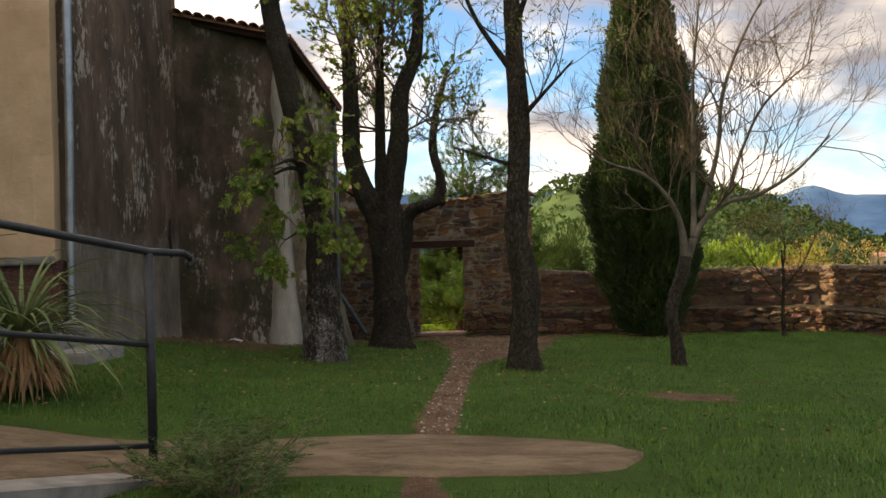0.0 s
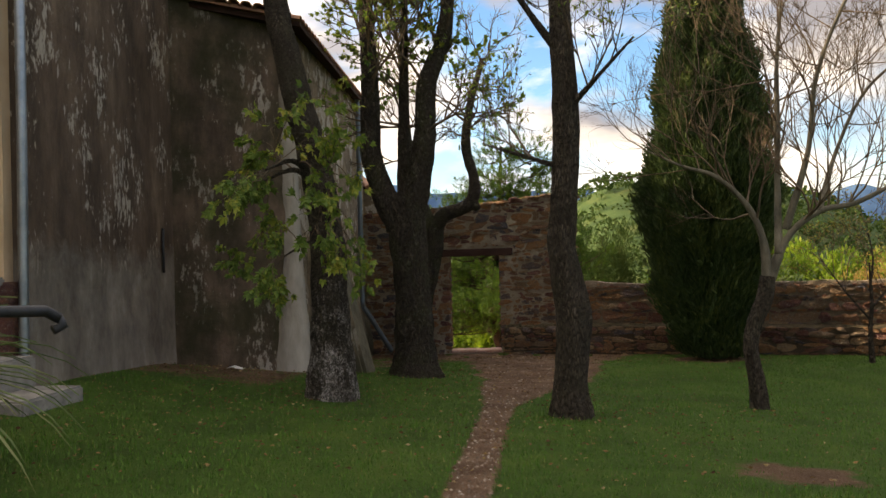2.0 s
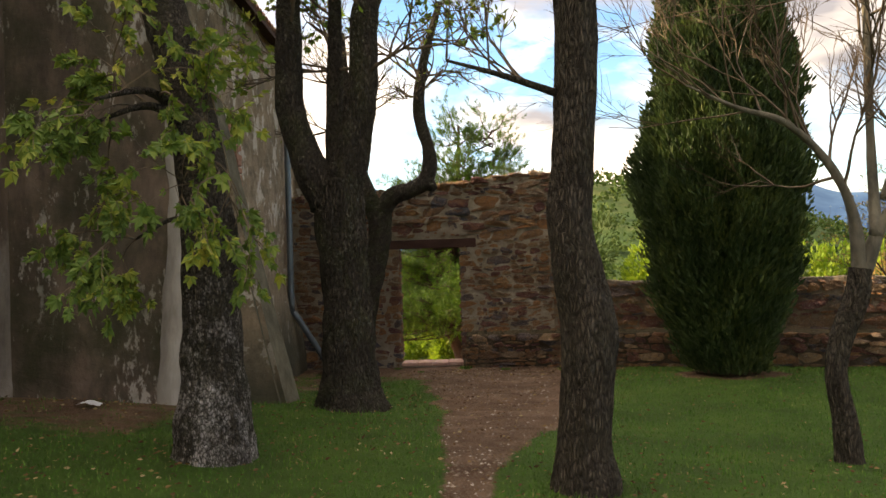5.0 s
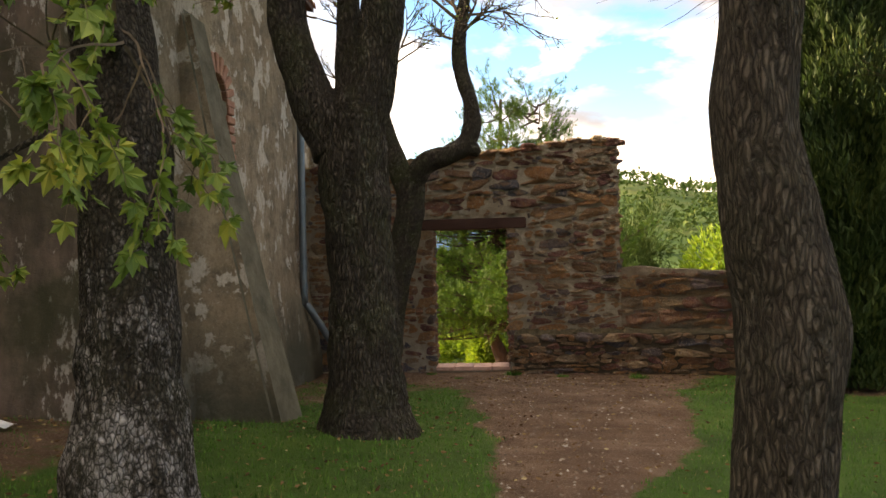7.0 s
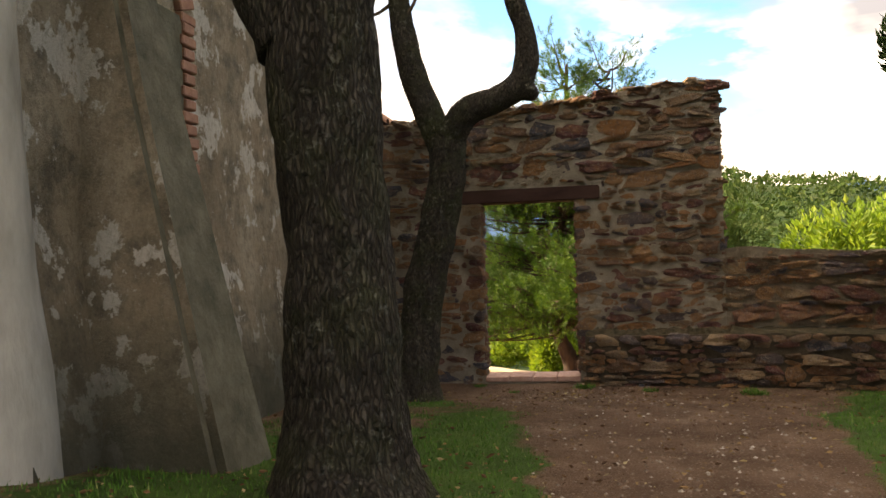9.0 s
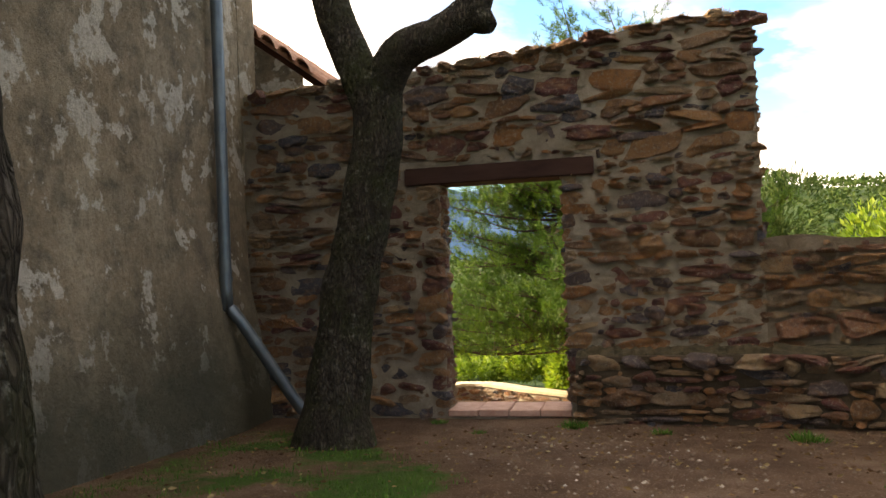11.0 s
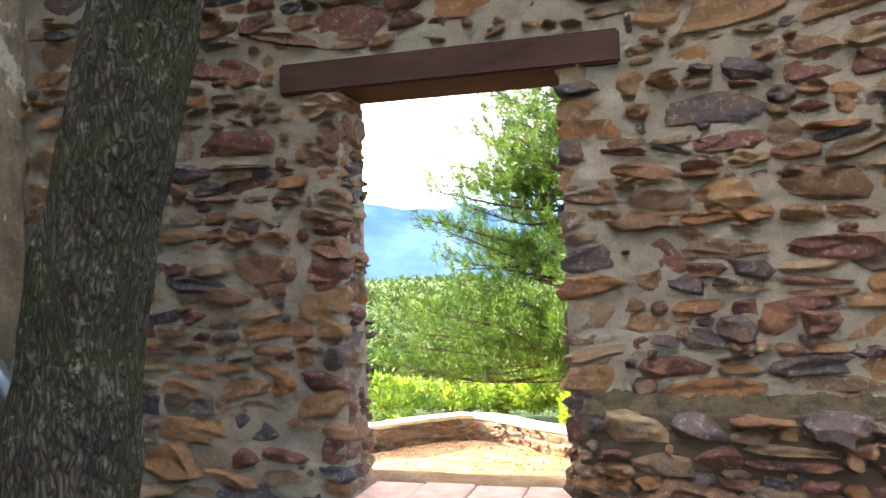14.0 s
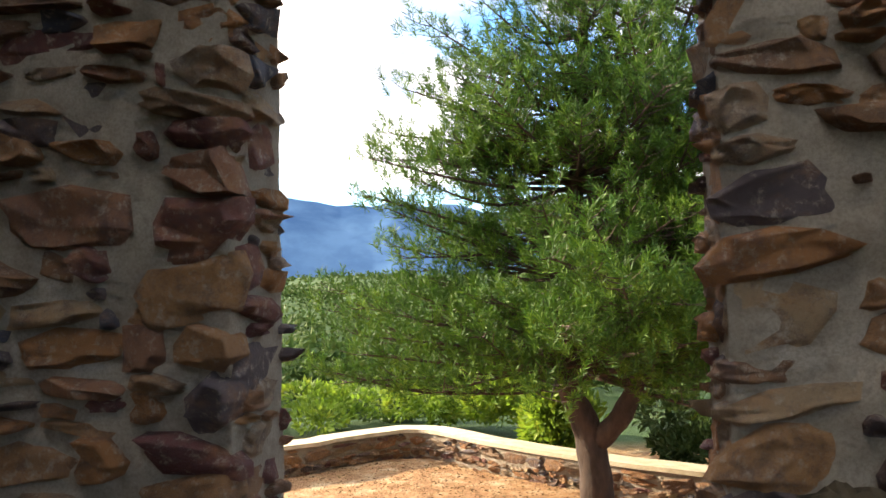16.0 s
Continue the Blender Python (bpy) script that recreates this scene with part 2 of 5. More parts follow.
def mat_bark(name="bark_dark", pale=0.0, mossy=0.0, limed=0.0, cell=36, tall=0.25, tone=1.0):
    """Furrowed bark with lichen, moss, and a limewashed foot where limed."""
    m = Mat(name, 0.9, 0.15)
    m.world_co()
    warp = m.n.new("ShaderNodeTexNoise")
    warp.inputs["Scale"].default_value = 7
    warp.inputs["Detail"].default_value = 4
    m.l.new(m.co, warp.inputs["Vector"])
    off = m.n.new("ShaderNodeVectorMath")
    off.operation = "SCALE"
    off.inputs["Scale"].default_value = 0.06
    m.l.new(warp.outputs["Color"], off.inputs[0])
    sm = m.n.new("ShaderNodeVectorMath")
    m.l.new(m.co, sm.inputs[0])
    m.l.new(off.outputs[0], sm.inputs[1])
    flat, m.co = m.co, sm.outputs[0]
    furrow = m.voronoi(cell, (1, 1, tall), "DISTANCE_TO_EDGE")
    plates = m.ramp(furrow, [(0.0, 0.0), (0.1, 0.55), (0.3, 1.0)])
    grain = m.noise(cell * 0.9, 8, 0.8, (1, 1, 0.35))
    m.co = flat
    c = m.mix(m.math("MULTIPLY", plates, m.ramp(grain, [(0.3, 0.35), (0.6, 1.0)])), (0.022, 0.018, 0.014), m.ramp(m.noise(5, 7, 0.7, (1, 1, 0.5)), [(p, tuple(tone * v for v in q)) for p, q in ((0.3, (0.065, 0.052, 0.04)), (0.55, (0.125, 0.102, 0.08)), (0.75, (0.20, 0.17, 0.14)))]))
    if mossy:
        c = m.mix(m.ramp(m.noise(2.6, 6, 0.7), [(0.46, 0.0), (0.66, mossy)]), c, (0.05, 0.058, 0.02))
    if pale:
        lich = m.math("MULTIPLY", m.ramp(m.noise(20, 7, 0.75), [(0.56, 0.0), (0.62, 1.0)]), m.ramp(m.noise(1.3, 4, 0.6), [(0.4, 0.1), (0.65, 1.0)]))
        c = m.mix(m.math("MULTIPLY", lich, pale), c, (0.42, 0.42, 0.37))
    if limed:
        hgt = m.ramp(m.math("MULTIPLY", m.math("SUBTRACT", 2.6, m.axis(2)), 0.42), [(0.1, 0.0), (0.75, 1.0)])
        wash = m.ramp(m.math("ADD", m.math("ADD", m.math("MULTIPLY", m.noise(26, 7, 0.78, (1, 1, 0.6)), 0.6), m.math("MULTIPLY", m.noise(4.2, 5, 0.7, (1, 1, 0.7)), 0.42)), m.math("MULTIPLY", hgt, 0.13)), [(0.585, 0.0), (0.72, 1.0)])
        c = m.mix(m.math("MULTIPLY", m.math("MULTIPLY", wash, m.ramp(plates, [(0.2, 0.15), (0.7, 1.0)])), limed), c, (0.52, 0.48, 0.46))
    m.color(c)
    m.bump(plates, 0.07, 1.0)
    m.bump(grain, 0.02, 0.8)
    return m.m


def mat_leaf(name, stops, trans=0.25, spec=0.3):
    m = Mat(name, 0.6, spec)
    m.world_co()
    # clumps differ as well as single leaves
    tone = m.math("ADD", m.math("MULTIPLY", m.island(), 0.5), m.math("SUBTRACT", m.math("MULTIPLY", m.noise(1.6, 3, 0.6), 1.5), 0.5))
    m.color(m.ramp(tone, stops))
    m.b.inputs["Transmission Weight"].default_value = 0.0
    m.b.inputs["Subsurface Weight"].default_value = 0.0
    # light that shines through the thin leaf
    tr = m.n.new("ShaderNodeBsdfTranslucent")
    m.l.new(m.ramp(tone, [(p, tuple(min(1, v * 1.6) for v in c)) for p, c in stops]), tr.inputs[0])
    mx = m.n.new("ShaderNodeMixShader")
    mx.inputs[0].default_value = trans
    m.l.new(m.b.outputs[0], mx.inputs[1])
    m.l.new(tr.outputs[0], mx.inputs[2])
    m.l.new(mx.outputs[0], m.n["Material Output"].inputs[0])
    return m.m


def mat_simple(name, lo, hi, scale=8, rough=0.8, spec=0.3, metal=0.0, bump=0.01, stretch=(1, 1, 1)):
    m = Mat(name, rough, spec, metal)
    m.world_co()
    m.color(m.ramp(m.noise(scale, 7, 0.65, stretch), [(0.3, lo), (0.7, hi)]))
    m.bump(m.noise(scale * 4, 6, 0.7, stretch), bump, 0.7)
    return m.m


GROUND = mat_ground()
GRASS = mat_grass()
LITTER = mat_litter()
STONE = mat_stone()
STONE_JOINED = mat_stone("rubble_stone_joined", True)
MORTAR = mat_mortar()
MORTAR_BROWN = mat_mortar("earthy_mortar", 0.72, 0.5)
# very dark body colour that shows between the bench stones
DARK_JOINT = mat_mortar("dark_joint", 0.26, 0.8)
PLASTER_DARK = mat_plaster_stained()
PLASTER_GABLE = mat_plaster_stained("mossy_black_plaster", False)
PLASTER_OLD = mat_plaster_old()
OCHRE = mat_ochre()
BARK_A = mat_bark("bark_lichen", 0.1, 0.25, 0.8, 48, 0.5, 0.8)
BARK_B = mat_bark("bark_ash", 0.35, 0.5, 0.0, 40, 0.24, 0.72)
BARK_C = mat_bark("bark_dark", 0.14, 0.12, 0.0, 52, 0.17, 0.95)
BARK_MOSS = mat_bark("bark_mossy", 0.35, 0.7, 0.0, 52, 0.26, 0.85)
BARK_PINE = mat_simple("pine_bark", (0.025, 0.017, 0.013), (0.075, 0.048, 0.036), 9, 0.9, bump=0.04, stretch=(1, 1, 0.4))
BARK_PALE = mat_simple("pale_bark", (0.05, 0.045, 0.034), (0.17, 0.15, 0.11), 7, 0.85, bump=0.02, stretch=(1, 1, 0.5))
TWIG = mat_simple("twig_bark", (0.05, 0.038, 0.028), (0.15, 0.105, 0.065), 5, 0.85, bump=0.003)
LEAF_ASH = mat_leaf("ash_leaf", [(0.0, (0.05, 0.10, 0.02)), (0.5, (0.10, 0.16, 0.025)), (0.8, (0.21, 0.24, 0.035)), (1.0, (0.36, 0.31, 0.055))])
LEAF_PINE = mat_leaf("pine_needles", [(0.0, (0.014, 0.042, 0.007)), (0.45, (0.042, 0.105, 0.011)), (1.0, (0.135, 0.22, 0.02))], 0.25)
LEAF_CYP = mat_leaf("cypress_spray", [(0.0, (0.014, 0.030, 0.010)), (0.55, (0.033, 0.058, 0.016)), (1.0, (0.085, 0.11, 0.028))], 0.2)
LEAF_BRIGHT = mat_leaf("bright_leaf", [(0.0, (0.07, 0.13, 0.015)), (0.6, (0.14, 0.22, 0.02)), (1.0, (0.26, 0.30, 0.04))], 0.35)
LEAF_BUSH = mat_leaf("shrub_leaf", [(0.0, (0.03, 0.06, 0.015)), (0.6, (0.06, 0.10, 0.025)), (1.0, (0.12, 0.15, 0.05))], 0.2)
LEAF_AUTUMN = mat_leaf("autumn_leaf", [(0.0, (0.16, 0.10, 0.03)), (0.5, (0.27, 0.19, 0.05)), (1.0, (0.20, 0.21, 0.06))], 0.3)
LEAF_WOOD = mat_leaf("woodland_leaf", [(0.0, (0.02, 0.045, 0.012)), (0.5, (0.045, 0.08, 0.02)), (1.0, (0.10, 0.12, 0.035))], 0.1, 0.05)
LEAF_BLADE = mat_leaf("yucca_leaf", [(0.0, (0.06, 0.10, 0.03)), (0.6, (0.11, 0.15, 0.05)), (1.0, (0.22, 0.22, 0.10))], 0.1)
DRY_LEAF = mat_leaf("dry_leaf", [(0.0, (0.16, 0.08, 0.035)), (1.0, (0.30, 0.18, 0.08))], 0.1)
BEAM = mat_simple("brown_beam", (0.03, 0.015, 0.012), (0.06, 0.031, 0.025), 6, 0.85, 0.12, bump=0.006, stretch=(0.3, 1, 1))
ZINC = mat_simple("zinc", (0.20, 0.23, 0.26), (0.34, 0.37, 0.40), 5, 0.38, 0.5, 0.9, 0.002)
PVC = mat_simple("dark_zinc", (0.09, 0.115, 0.135), (0.15, 0.18, 0.20), 5, 0.42, 0.5, 0.6, 0.002)
IRON = mat_simple("painted_iron", (0.012, 0.013, 0.016), (0.03, 0.032, 0.036), 20, 0.5, 0.4, 0.2, 0.003)
TERRACOTTA = mat_simple("terracotta", (0.26, 0.12, 0.075), (0.42, 0.23, 0.15), 9, 0.85, bump=0.008)
SILL_TILE = mat_simple("sill_tile", (0.30, 0.16, 0.12), (0.45, 0.29, 0.23), 9, 0.8, bump=0.006)
def mat_walk():
    m = Mat("worn_concrete", 0.92, 0.15)
    m.world_co()
    c = m.ramp(m.noise(2.6, 8, 0.7, (0.6, 1.4, 1)), [(0.3, (0.075, 0.05, 0.03)), (0.52, (0.16, 0.115, 0.072)), (0.74, (0.25, 0.19, 0.125))])
    c = m.mix(m.ramp(m.noise(7, 7, 0.75, (0.5, 1.5, 1)), [(0.5, 0.0), (0.66, 0.7)]), c, (0.065, 0.045, 0.028))
    c = m.mix(m.ramp(m.voronoi(70), [(0.08, 0.5), (0.3, 0.0)]), c, (0.26, 0.22, 0.17))
    m.color(c)
    m.bump(m.noise(10, 8, 0.75), 0.05, 0.8)
    return m.m


CONCRETE = mat_walk()
CEMENT = mat_simple("grey_cement", (0.13, 0.125, 0.115), (0.28, 0.265, 0.24), 6, 0.9, bump=0.015)
WALL_CAP = mat_simple("pale_wall_cap", (0.36, 0.30, 0.2), (0.52, 0.45, 0.33), 6, 0.9, bump=0.015)
CAP_GRASS = mat_leaf("dry_moss", [(0.0, (0.17, 0.12, 0.05)), (0.6, (0.28, 0.20, 0.08)), (1.0, (0.16, 0.17, 0.05))], 0.2)
BRICK = mat_simple("arch_brick", (0.24, 0.11, 0.075), (0.36, 0.19, 0.13), 12, 0.9, bump=0.01)

# ---------------------------------------------------------------- mesh helpers


def mesh_of(name, verts, faces, mat, smooth=False):
    me = bpy.data.meshes.new(name)
    me.from_pydata([tuple(v) for v in verts], [], faces)
    me.materials.append(mat)
    if smooth:
        me.polygons.foreach_set("use_smooth", [True] * len(me.polygons))
    me.update()
    return me


def bm_mesh(name, bm, mat, smooth=False):
    me = bpy.data.meshes.new(name)
    bmesh.ops.recalc_face_normals(bm, faces=bm.faces[:])
    bm.to_mesh(me)
    bm.free()
    me.materials.append(mat)
    if smooth:
        me.polygons.foreach_set("use_smooth", [True] * len(me.polygons))
    return me


def part(name, me, parent, label=""):
    """Links a mesh (or a bmesh's mesh) as one object under its thing."""
    ob = new(name, me)
    ob.parent = parent
    if label:
        tagged(ob, label)
    return ob


def thing(name, at, label, category, group="", kind=""):
    ob = new(name)
    ob.location = at
    return tagged(ob, label, category, group, kind)


def box_bm(x0, x1, y0, y1, z0, z1, bevel=0.0, segs=1):
    bm = bmesh.new()
    bmesh.ops.create_cube(bm, size=1, matrix=Matrix.Translation(((x0 + x1) / 2, (y0 + y1) / 2, (z0 + z1) / 2)) @ Matrix.Diagonal((x1 - x0, y1 - y0, z1 - z0, 1)))
    if bevel:
        bmesh.ops.bevel(bm, geom=bm.edges[:], offset=bevel, segments=segs, affect="EDGES")
    return bm


def tube(points, radii, sides=8, cap=True):
    """Verts and faces of a tube along points."""
    pts = [Vector(p) for p in points]
    verts, faces = [], []
    ref = Vector((0.31, 0.95, 0.05)).normalized()
    for i, p in enumerate(pts):
        d = (pts[min(i + 1, len(pts) - 1)] - pts[max(i - 1, 0)]).normalized()
        a = d.cross(ref)
        if a.length < 0.05:
            a = d.cross(Vector((1, 0, 0)))
        a.normalize()
        b = d.cross(a)
        for k in range(sides):
            w = 2 * math.pi * k / sides
            verts.append(p + (a * math.cos(w) + b * math.sin(w)) * radii[i])
    for i in range(len(pts) - 1):
        for k in range(sides):
            j = (k + 1) % sides
            faces.append((i * sides + k, i * sides + j, (i + 1) * sides + j, (i + 1) * sides + k))
    if cap:
        faces.append(tuple(range(sides))[::-1])
        faces.append(tuple(range((len(pts) - 1) * sides, len(pts) * sides)))
    return verts, faces


def curve_points(keys, step):
    """A smooth line (Catmull-Rom) through rows of x, y, z, r."""
    k = [np.array(v, float) for v in keys]
    k = [2 * k[0] - k[1]] + k + [2 * k[-1] - k[-2]]
    out = []
    for i in range(1, len(k) - 2):
        n = max(2, int(np.linalg.norm(k[i + 1][:3] - k[i][:3]) / step))
        for s in range(n):
            t = s / n
            out.append(0.5 * (2 * k[i] + (k[i + 1] - k[i - 1]) * t + (2 * k[i - 1] - 5 * k[i] + 4 * k[i + 1] - k[i + 2]) * t * t + (3 * k[i] - k[i - 1] - 3 * k[i + 1] + k[i + 2]) * t ** 3))
    out.append(k[-2])
    return out


def limb(keys, step=0.05, sides=28, lump=0.12, furrow=0.07):
    """A trunk or limb with lumps and bark furrows."""
    rows = curve_points(keys, step)
    v, f = tube([r[:3] for r in rows], [max(0.004, r[3]) for r in rows], sides)
    for i, r in enumerate(rows):
        c = Vector(r[:3])
        for k in range(sides):
            p = v[i * sides + k]
            d = p - c
            s = 1 + lump * noise.noise(p * 3.3) + furrow * noise.noise(Vector((p.x * 26, p.y * 26, p.z * 4.5)))
            v[i * sides + k] = c + d * s
    return v, f


class Soup:
    """Gathers many small pieces into one mesh."""

    def __init__(self):
        self.v, self.f = [], []

    def add(self, v, f):
        o = len(self.v)
        self.v.extend(v)
        self.f.extend(tuple(i + o for i in q) for q in f)

    def mesh(self, name, mat, smooth=False):
        return mesh_of(name, self.v, self.f, mat, smooth)


rng = random.Random(7)


def rv(s=1.0):
    return Vector((rng.uniform(-1, 1), rng.uniform(-1, 1), rng.uniform(-1, 1))) * s


def leaf(soup, at, along, size, width=0.4):
    """One small leaf: a folded six-cornered blade."""
    along = along.normalized()
    side = along.cross(rv()).normalized()
    up = side.cross(along) * 0.08
    w = size * width * 0.5
    soup.add([at, at + along * size * 0.4 + side * w + up * size, at + along * size, at + along * size * 0.4 - side * w + up * size], [(0, 1, 2), (0, 2, 3)])


def palm_leaf(soup, at, along, size):
    """A lobed leaf: five blades fanned from one stalk."""
    along = along.normalized()
    side = along.cross(rv()).normalized()
    up = side.cross(along)
    for w, q in ((0, 1.0), (0.7, 0.8), (-0.7, 0.8), (1.4, 0.55), (-1.4, 0.55)):
        d = along * math.cos(w) + side * math.sin(w)
        sd = (side * math.cos(w) - along * math.sin(w)) * size * q * 0.24
        soup.add([at, at + d * size * q * 0.5 + sd + up * size * 0.06, at + d * size * q - up * size * 0.1, at + d * size * q * 0.5 - sd + up * size * 0.06], [(0, 1, 2, 3)])


def twigs(wood, start, way, length, radius, depth, leaves=None, leaf_size=0.05, leaf_n=6, spread=0.7, droop=0.0, lift=0.15):
    """A branch that forks into finer ones, with leaves at its ends."""
    n = 5
    pts, p, d = [start.copy()], start.copy(), way.normalized()
    for i in range(n):
        d = (d + rv(0.22) + Vector((0, 0, lift * 0.3 - droop * 0.3))).normalized()
        p = p + d * length / n
        pts.append(p.copy())
    wood.add(*tube(pts, [radius * (1 - 0.75 * i / n) for i in range(n + 1)], 6 if radius > 0.015 else 4 if radius > 0.006 else 3, False))
    if leaves is not None and depth <= 1:
        for _ in range(leaf_n):
            q = pts[rng.randint(2, n)]
            (palm_leaf(leaves, q, d + rv(0.9) + Vector((0, 0, -0.5)), leaf_size * rng.uniform(0.6, 1.3)) if leaf_size > 0.08 else leaf(leaves, q, d + rv(0.9) + Vector((0, 0, -0.3)), leaf_size * rng.uniform(0.6, 1.3)))
    if depth > 0:
        for _ in range(rng.randint(3, 4)):
            i = rng.randint(2, n)
            twigs(wood, pts[i], d + rv(spread), length * rng.uniform(0.5, 0.75), max(0.0028, radius * 0.6), depth - 1, leaves, leaf_size, leaf_n, spread, droop, lift)


# ---------------------------------------------------------------- ground


def smooth01(a, b, x):
    t = max(0.0, min(1.0, (x - a) / (b - a)))
    return t * t * (3 - 2 * t)


YS = (-60, -24, -20, -17, -13, -9, -6, -3, -0.6, 0.4)
ZS = (0.5, 0.5, 0.52, 0.62, 0.60, 0.45, 0.30, 0.08, -0.08, -0.08)


def hill_z(x, y):
    """The valley, the wooded ridge and the rising land behind."""
    d = math.hypot(x, y)
    a = math.atan2(x, y)
    valley = -3 - 30 * smooth01(16, 190, d)
    ridge = (82 + 5 * math.sin(a * 9 + 1.2) + 3 * math.sin(a * 23)) * smooth01(180, 620, d) * smooth01(-0.12, 0.13, a) * (1 - 0.62 * smooth01(0.24, 0.5, a))
    ridge += 34 * smooth01(260, 800, d) * (1 - smooth01(-0.12, 0.13, a))
    lump = 9 * noise.noise(Vector((x * 0.009, y * 0.009, 0))) * smooth01(80, 260, d)
    return valley + ridge + lump + 20 * smooth01(900, 2500, d)


def ground_z(x, y):
    if y < 0.4:
        z = float(np.interp(y, YS, ZS))
        z += 0.22 * smooth01(-0.5, -4.5, x) * smooth01(-4, -8, y)
        z -= 0.045 * (x + 1) * smooth01(-2.5, -7, y) * smooth01(-17, -12, y) if x < 8 else 0.4 * smooth01(-2.5, -7, y) * smooth01(-17, -12, y)
        z += 0.04 * noise.noise(Vector((x * 0.7, y * 0.7, 3)))
    else:
        z = -0.08 - 1.85 * smooth01(0.8, 4.8, y) + 0.03 * noise.noise(Vector((x, y, 5)))
    out = max(smooth01(0, 12, y - 12.2), smooth01(0, 9, x - 13.0), smooth01(0, 14, y - 0.2) * smooth01(0, 5, x - 5.5), smooth01(0, 9, -11 - x) * smooth01(1, 6, y))
    return z * (1 - out) + hill_z(x, y) * out


def path_x(y):
    return float(np.interp(y, (-24, -15, -12, -10, -8.3, -7, -5.8, -2.5, -1, 0.2), (1.1, 1.05, 0.95, 0.93, 0.98, 1.12, 1.4, 1.3, 0.9, 0.4)))


def dirt_amount(x, y):
    w = float(np.interp(y, (-24, -14.3, -10, -8.3, -7, -5.8, -2.5, -1, 0.2), (0.02, 0.16, 0.15, 0.25, 0.52, 0.85, 1.25, 2.3, 3.4)))
    a = 1 - smooth01(w * 0.7, w * 1.3, abs(x - path_x(y)))
    a = max(a, (1 - smooth01(0.25, 0.7, math.hypot((x - 3.3) / 1.4, (y + 11.6) / 0.8) + 0.3 * noise.noise(Vector((x * 2.2, y * 2.2, 6))))) * 0.55)
    a = max(a, 0.8 * (1 - smooth01(0.5, 1.1, math.hypot(x - 4.7, y + 2.4))))
    a = max(a, 0.5 * (1 - smooth01(1.0, 2.8, math.hypot(x + 1.6, y + 2.4))))
    a = a + 0.8 * noise.noise(Vector((x * 1.6, y * 1.6, 11))) * (1 - abs(2 * a - 1)) + 0.12 * noise.noise(Vector((x * 4, y * 4, 2)))
    a = max(a, smooth01(0.2, 0.6, y))
    a = max(a, 0.62 * smooth01(-1.6, -2.2, x) * smooth01(-9.5, -7.5, y))
    return a


def axis_steps(fine_lo, fine_hi, step, far):
    vals = list(np.arange(fine_lo, fine_hi + 1e-6, step))
    s, lo, hi = step, fine_lo, fine_hi
    up, down = [], []
    while hi < far:
        s *= 1.12
        hi += s
        lo -= s
        up.append(hi)
        down.append(lo)
    return down[::-1] + vals + up


gx, gy = axis_steps(-6, 9, 0.16, 3600), axis_steps(-21, 15, 0.16, 3600)
gv = [(x, y, ground_z(x, y)) for y in gy for x in gx]
nx = len(gx)
gf = [(j * nx + i, j * nx + i + 1, (j + 1) * nx + i + 1, (j + 1) * nx + i) for j in range(len(gy) - 1) for i in range(nx - 1)]
gme = mesh_of("ground", gv, gf, GROUND, True)
gme.attributes.new("dirt", "FLOAT", "POINT").data.foreach_set("value", [dirt_amount(x, y) for x, y, z in gv])
gme.attributes.new("sand", "FLOAT", "POINT").data.foreach_set("value", [smooth01(0.3, 1.5, y) for x, y, z in gv])
gme.attributes.new("far", "FLOAT", "POINT").data.foreach_set("value", [max(smooth01(0.2, 2.0, y - 11.4), smooth01(1, 9, x - 14.0), smooth01(1, 8, y - 1) * smooth01(0, 3, x - 6)) for x, y, z in gv])
tagged(new("ground", gme), "shaded lawn with a bare earth path, falling to a wooded valley", "ground", kind="structure")

# ---------------------------------------------------------------- the courtyard wall with its doorway
WALL_L, WALL_R, DOOR_L, DOOR_R, DOOR_H = -2.62, 2.24, -0.60, 0.555, 2.13


def wall_top(x):
    return float(np.interp(x, (-2.7, -1.5, -0.4, 0.6, 1.5, 2.0, 2.24), (3.12, 3.17, 3.24, 3.32, 3.42, 3.46, 3.38))) + 0.03 * noise.noise(Vector((x * 4, 1, 1)))


def wall_cell(soup, x0, x1, z0, z1, y0=0.0, y1=0.32, top=None, n=None):
    """A piece of rough mortared wall, its upper edge following top."""
    n = n or max(1, int((x1 - x0) / 0.05))
    k = max(1, int((z1 - z0) / 0.05))
    v, f = [], []
    for back in (0, 1):
        for j in range(k + 1):
            for i in range(n + 1):
                x = x0 + (x1 - x0) * i / n
                zt = top(x) if top else z1
                z = z0 + (zt - z0) * j / k
                y = (y1 if back else y0) + 0.022 * noise.noise(Vector((x * 5, z * 5, back * 7))) + 0.014 * noise.noise(Vector((x * 13, z * 15, back * 7 + 2)))
                v.append(Vector((x, y, z)))
    m = (n + 1) * (k + 1)
    w = n + 1
    for j in range(k):
        for i in range(n):
            a = j * w + i
            f.append((a, a + 1, a + w + 1, a + w))
            f.append((m + a + 1, m + a, m + a + w, m + a + w + 1))
    for i in range(n):
        f.append((k * w + i, k * w + i + 1, m + k * w + i + 1, m + k * w + i))
        f.append((i + 1, i, m + i, m + i + 1))
    for j in range(k):
        f.append((j * w, (j + 1) * w, m + (j + 1) * w, m + j * w))
        f.append(((j + 1) * w + n, j * w + n, m + j * w + n, m + (j + 1) * w + n))
    soup.add(v, f)


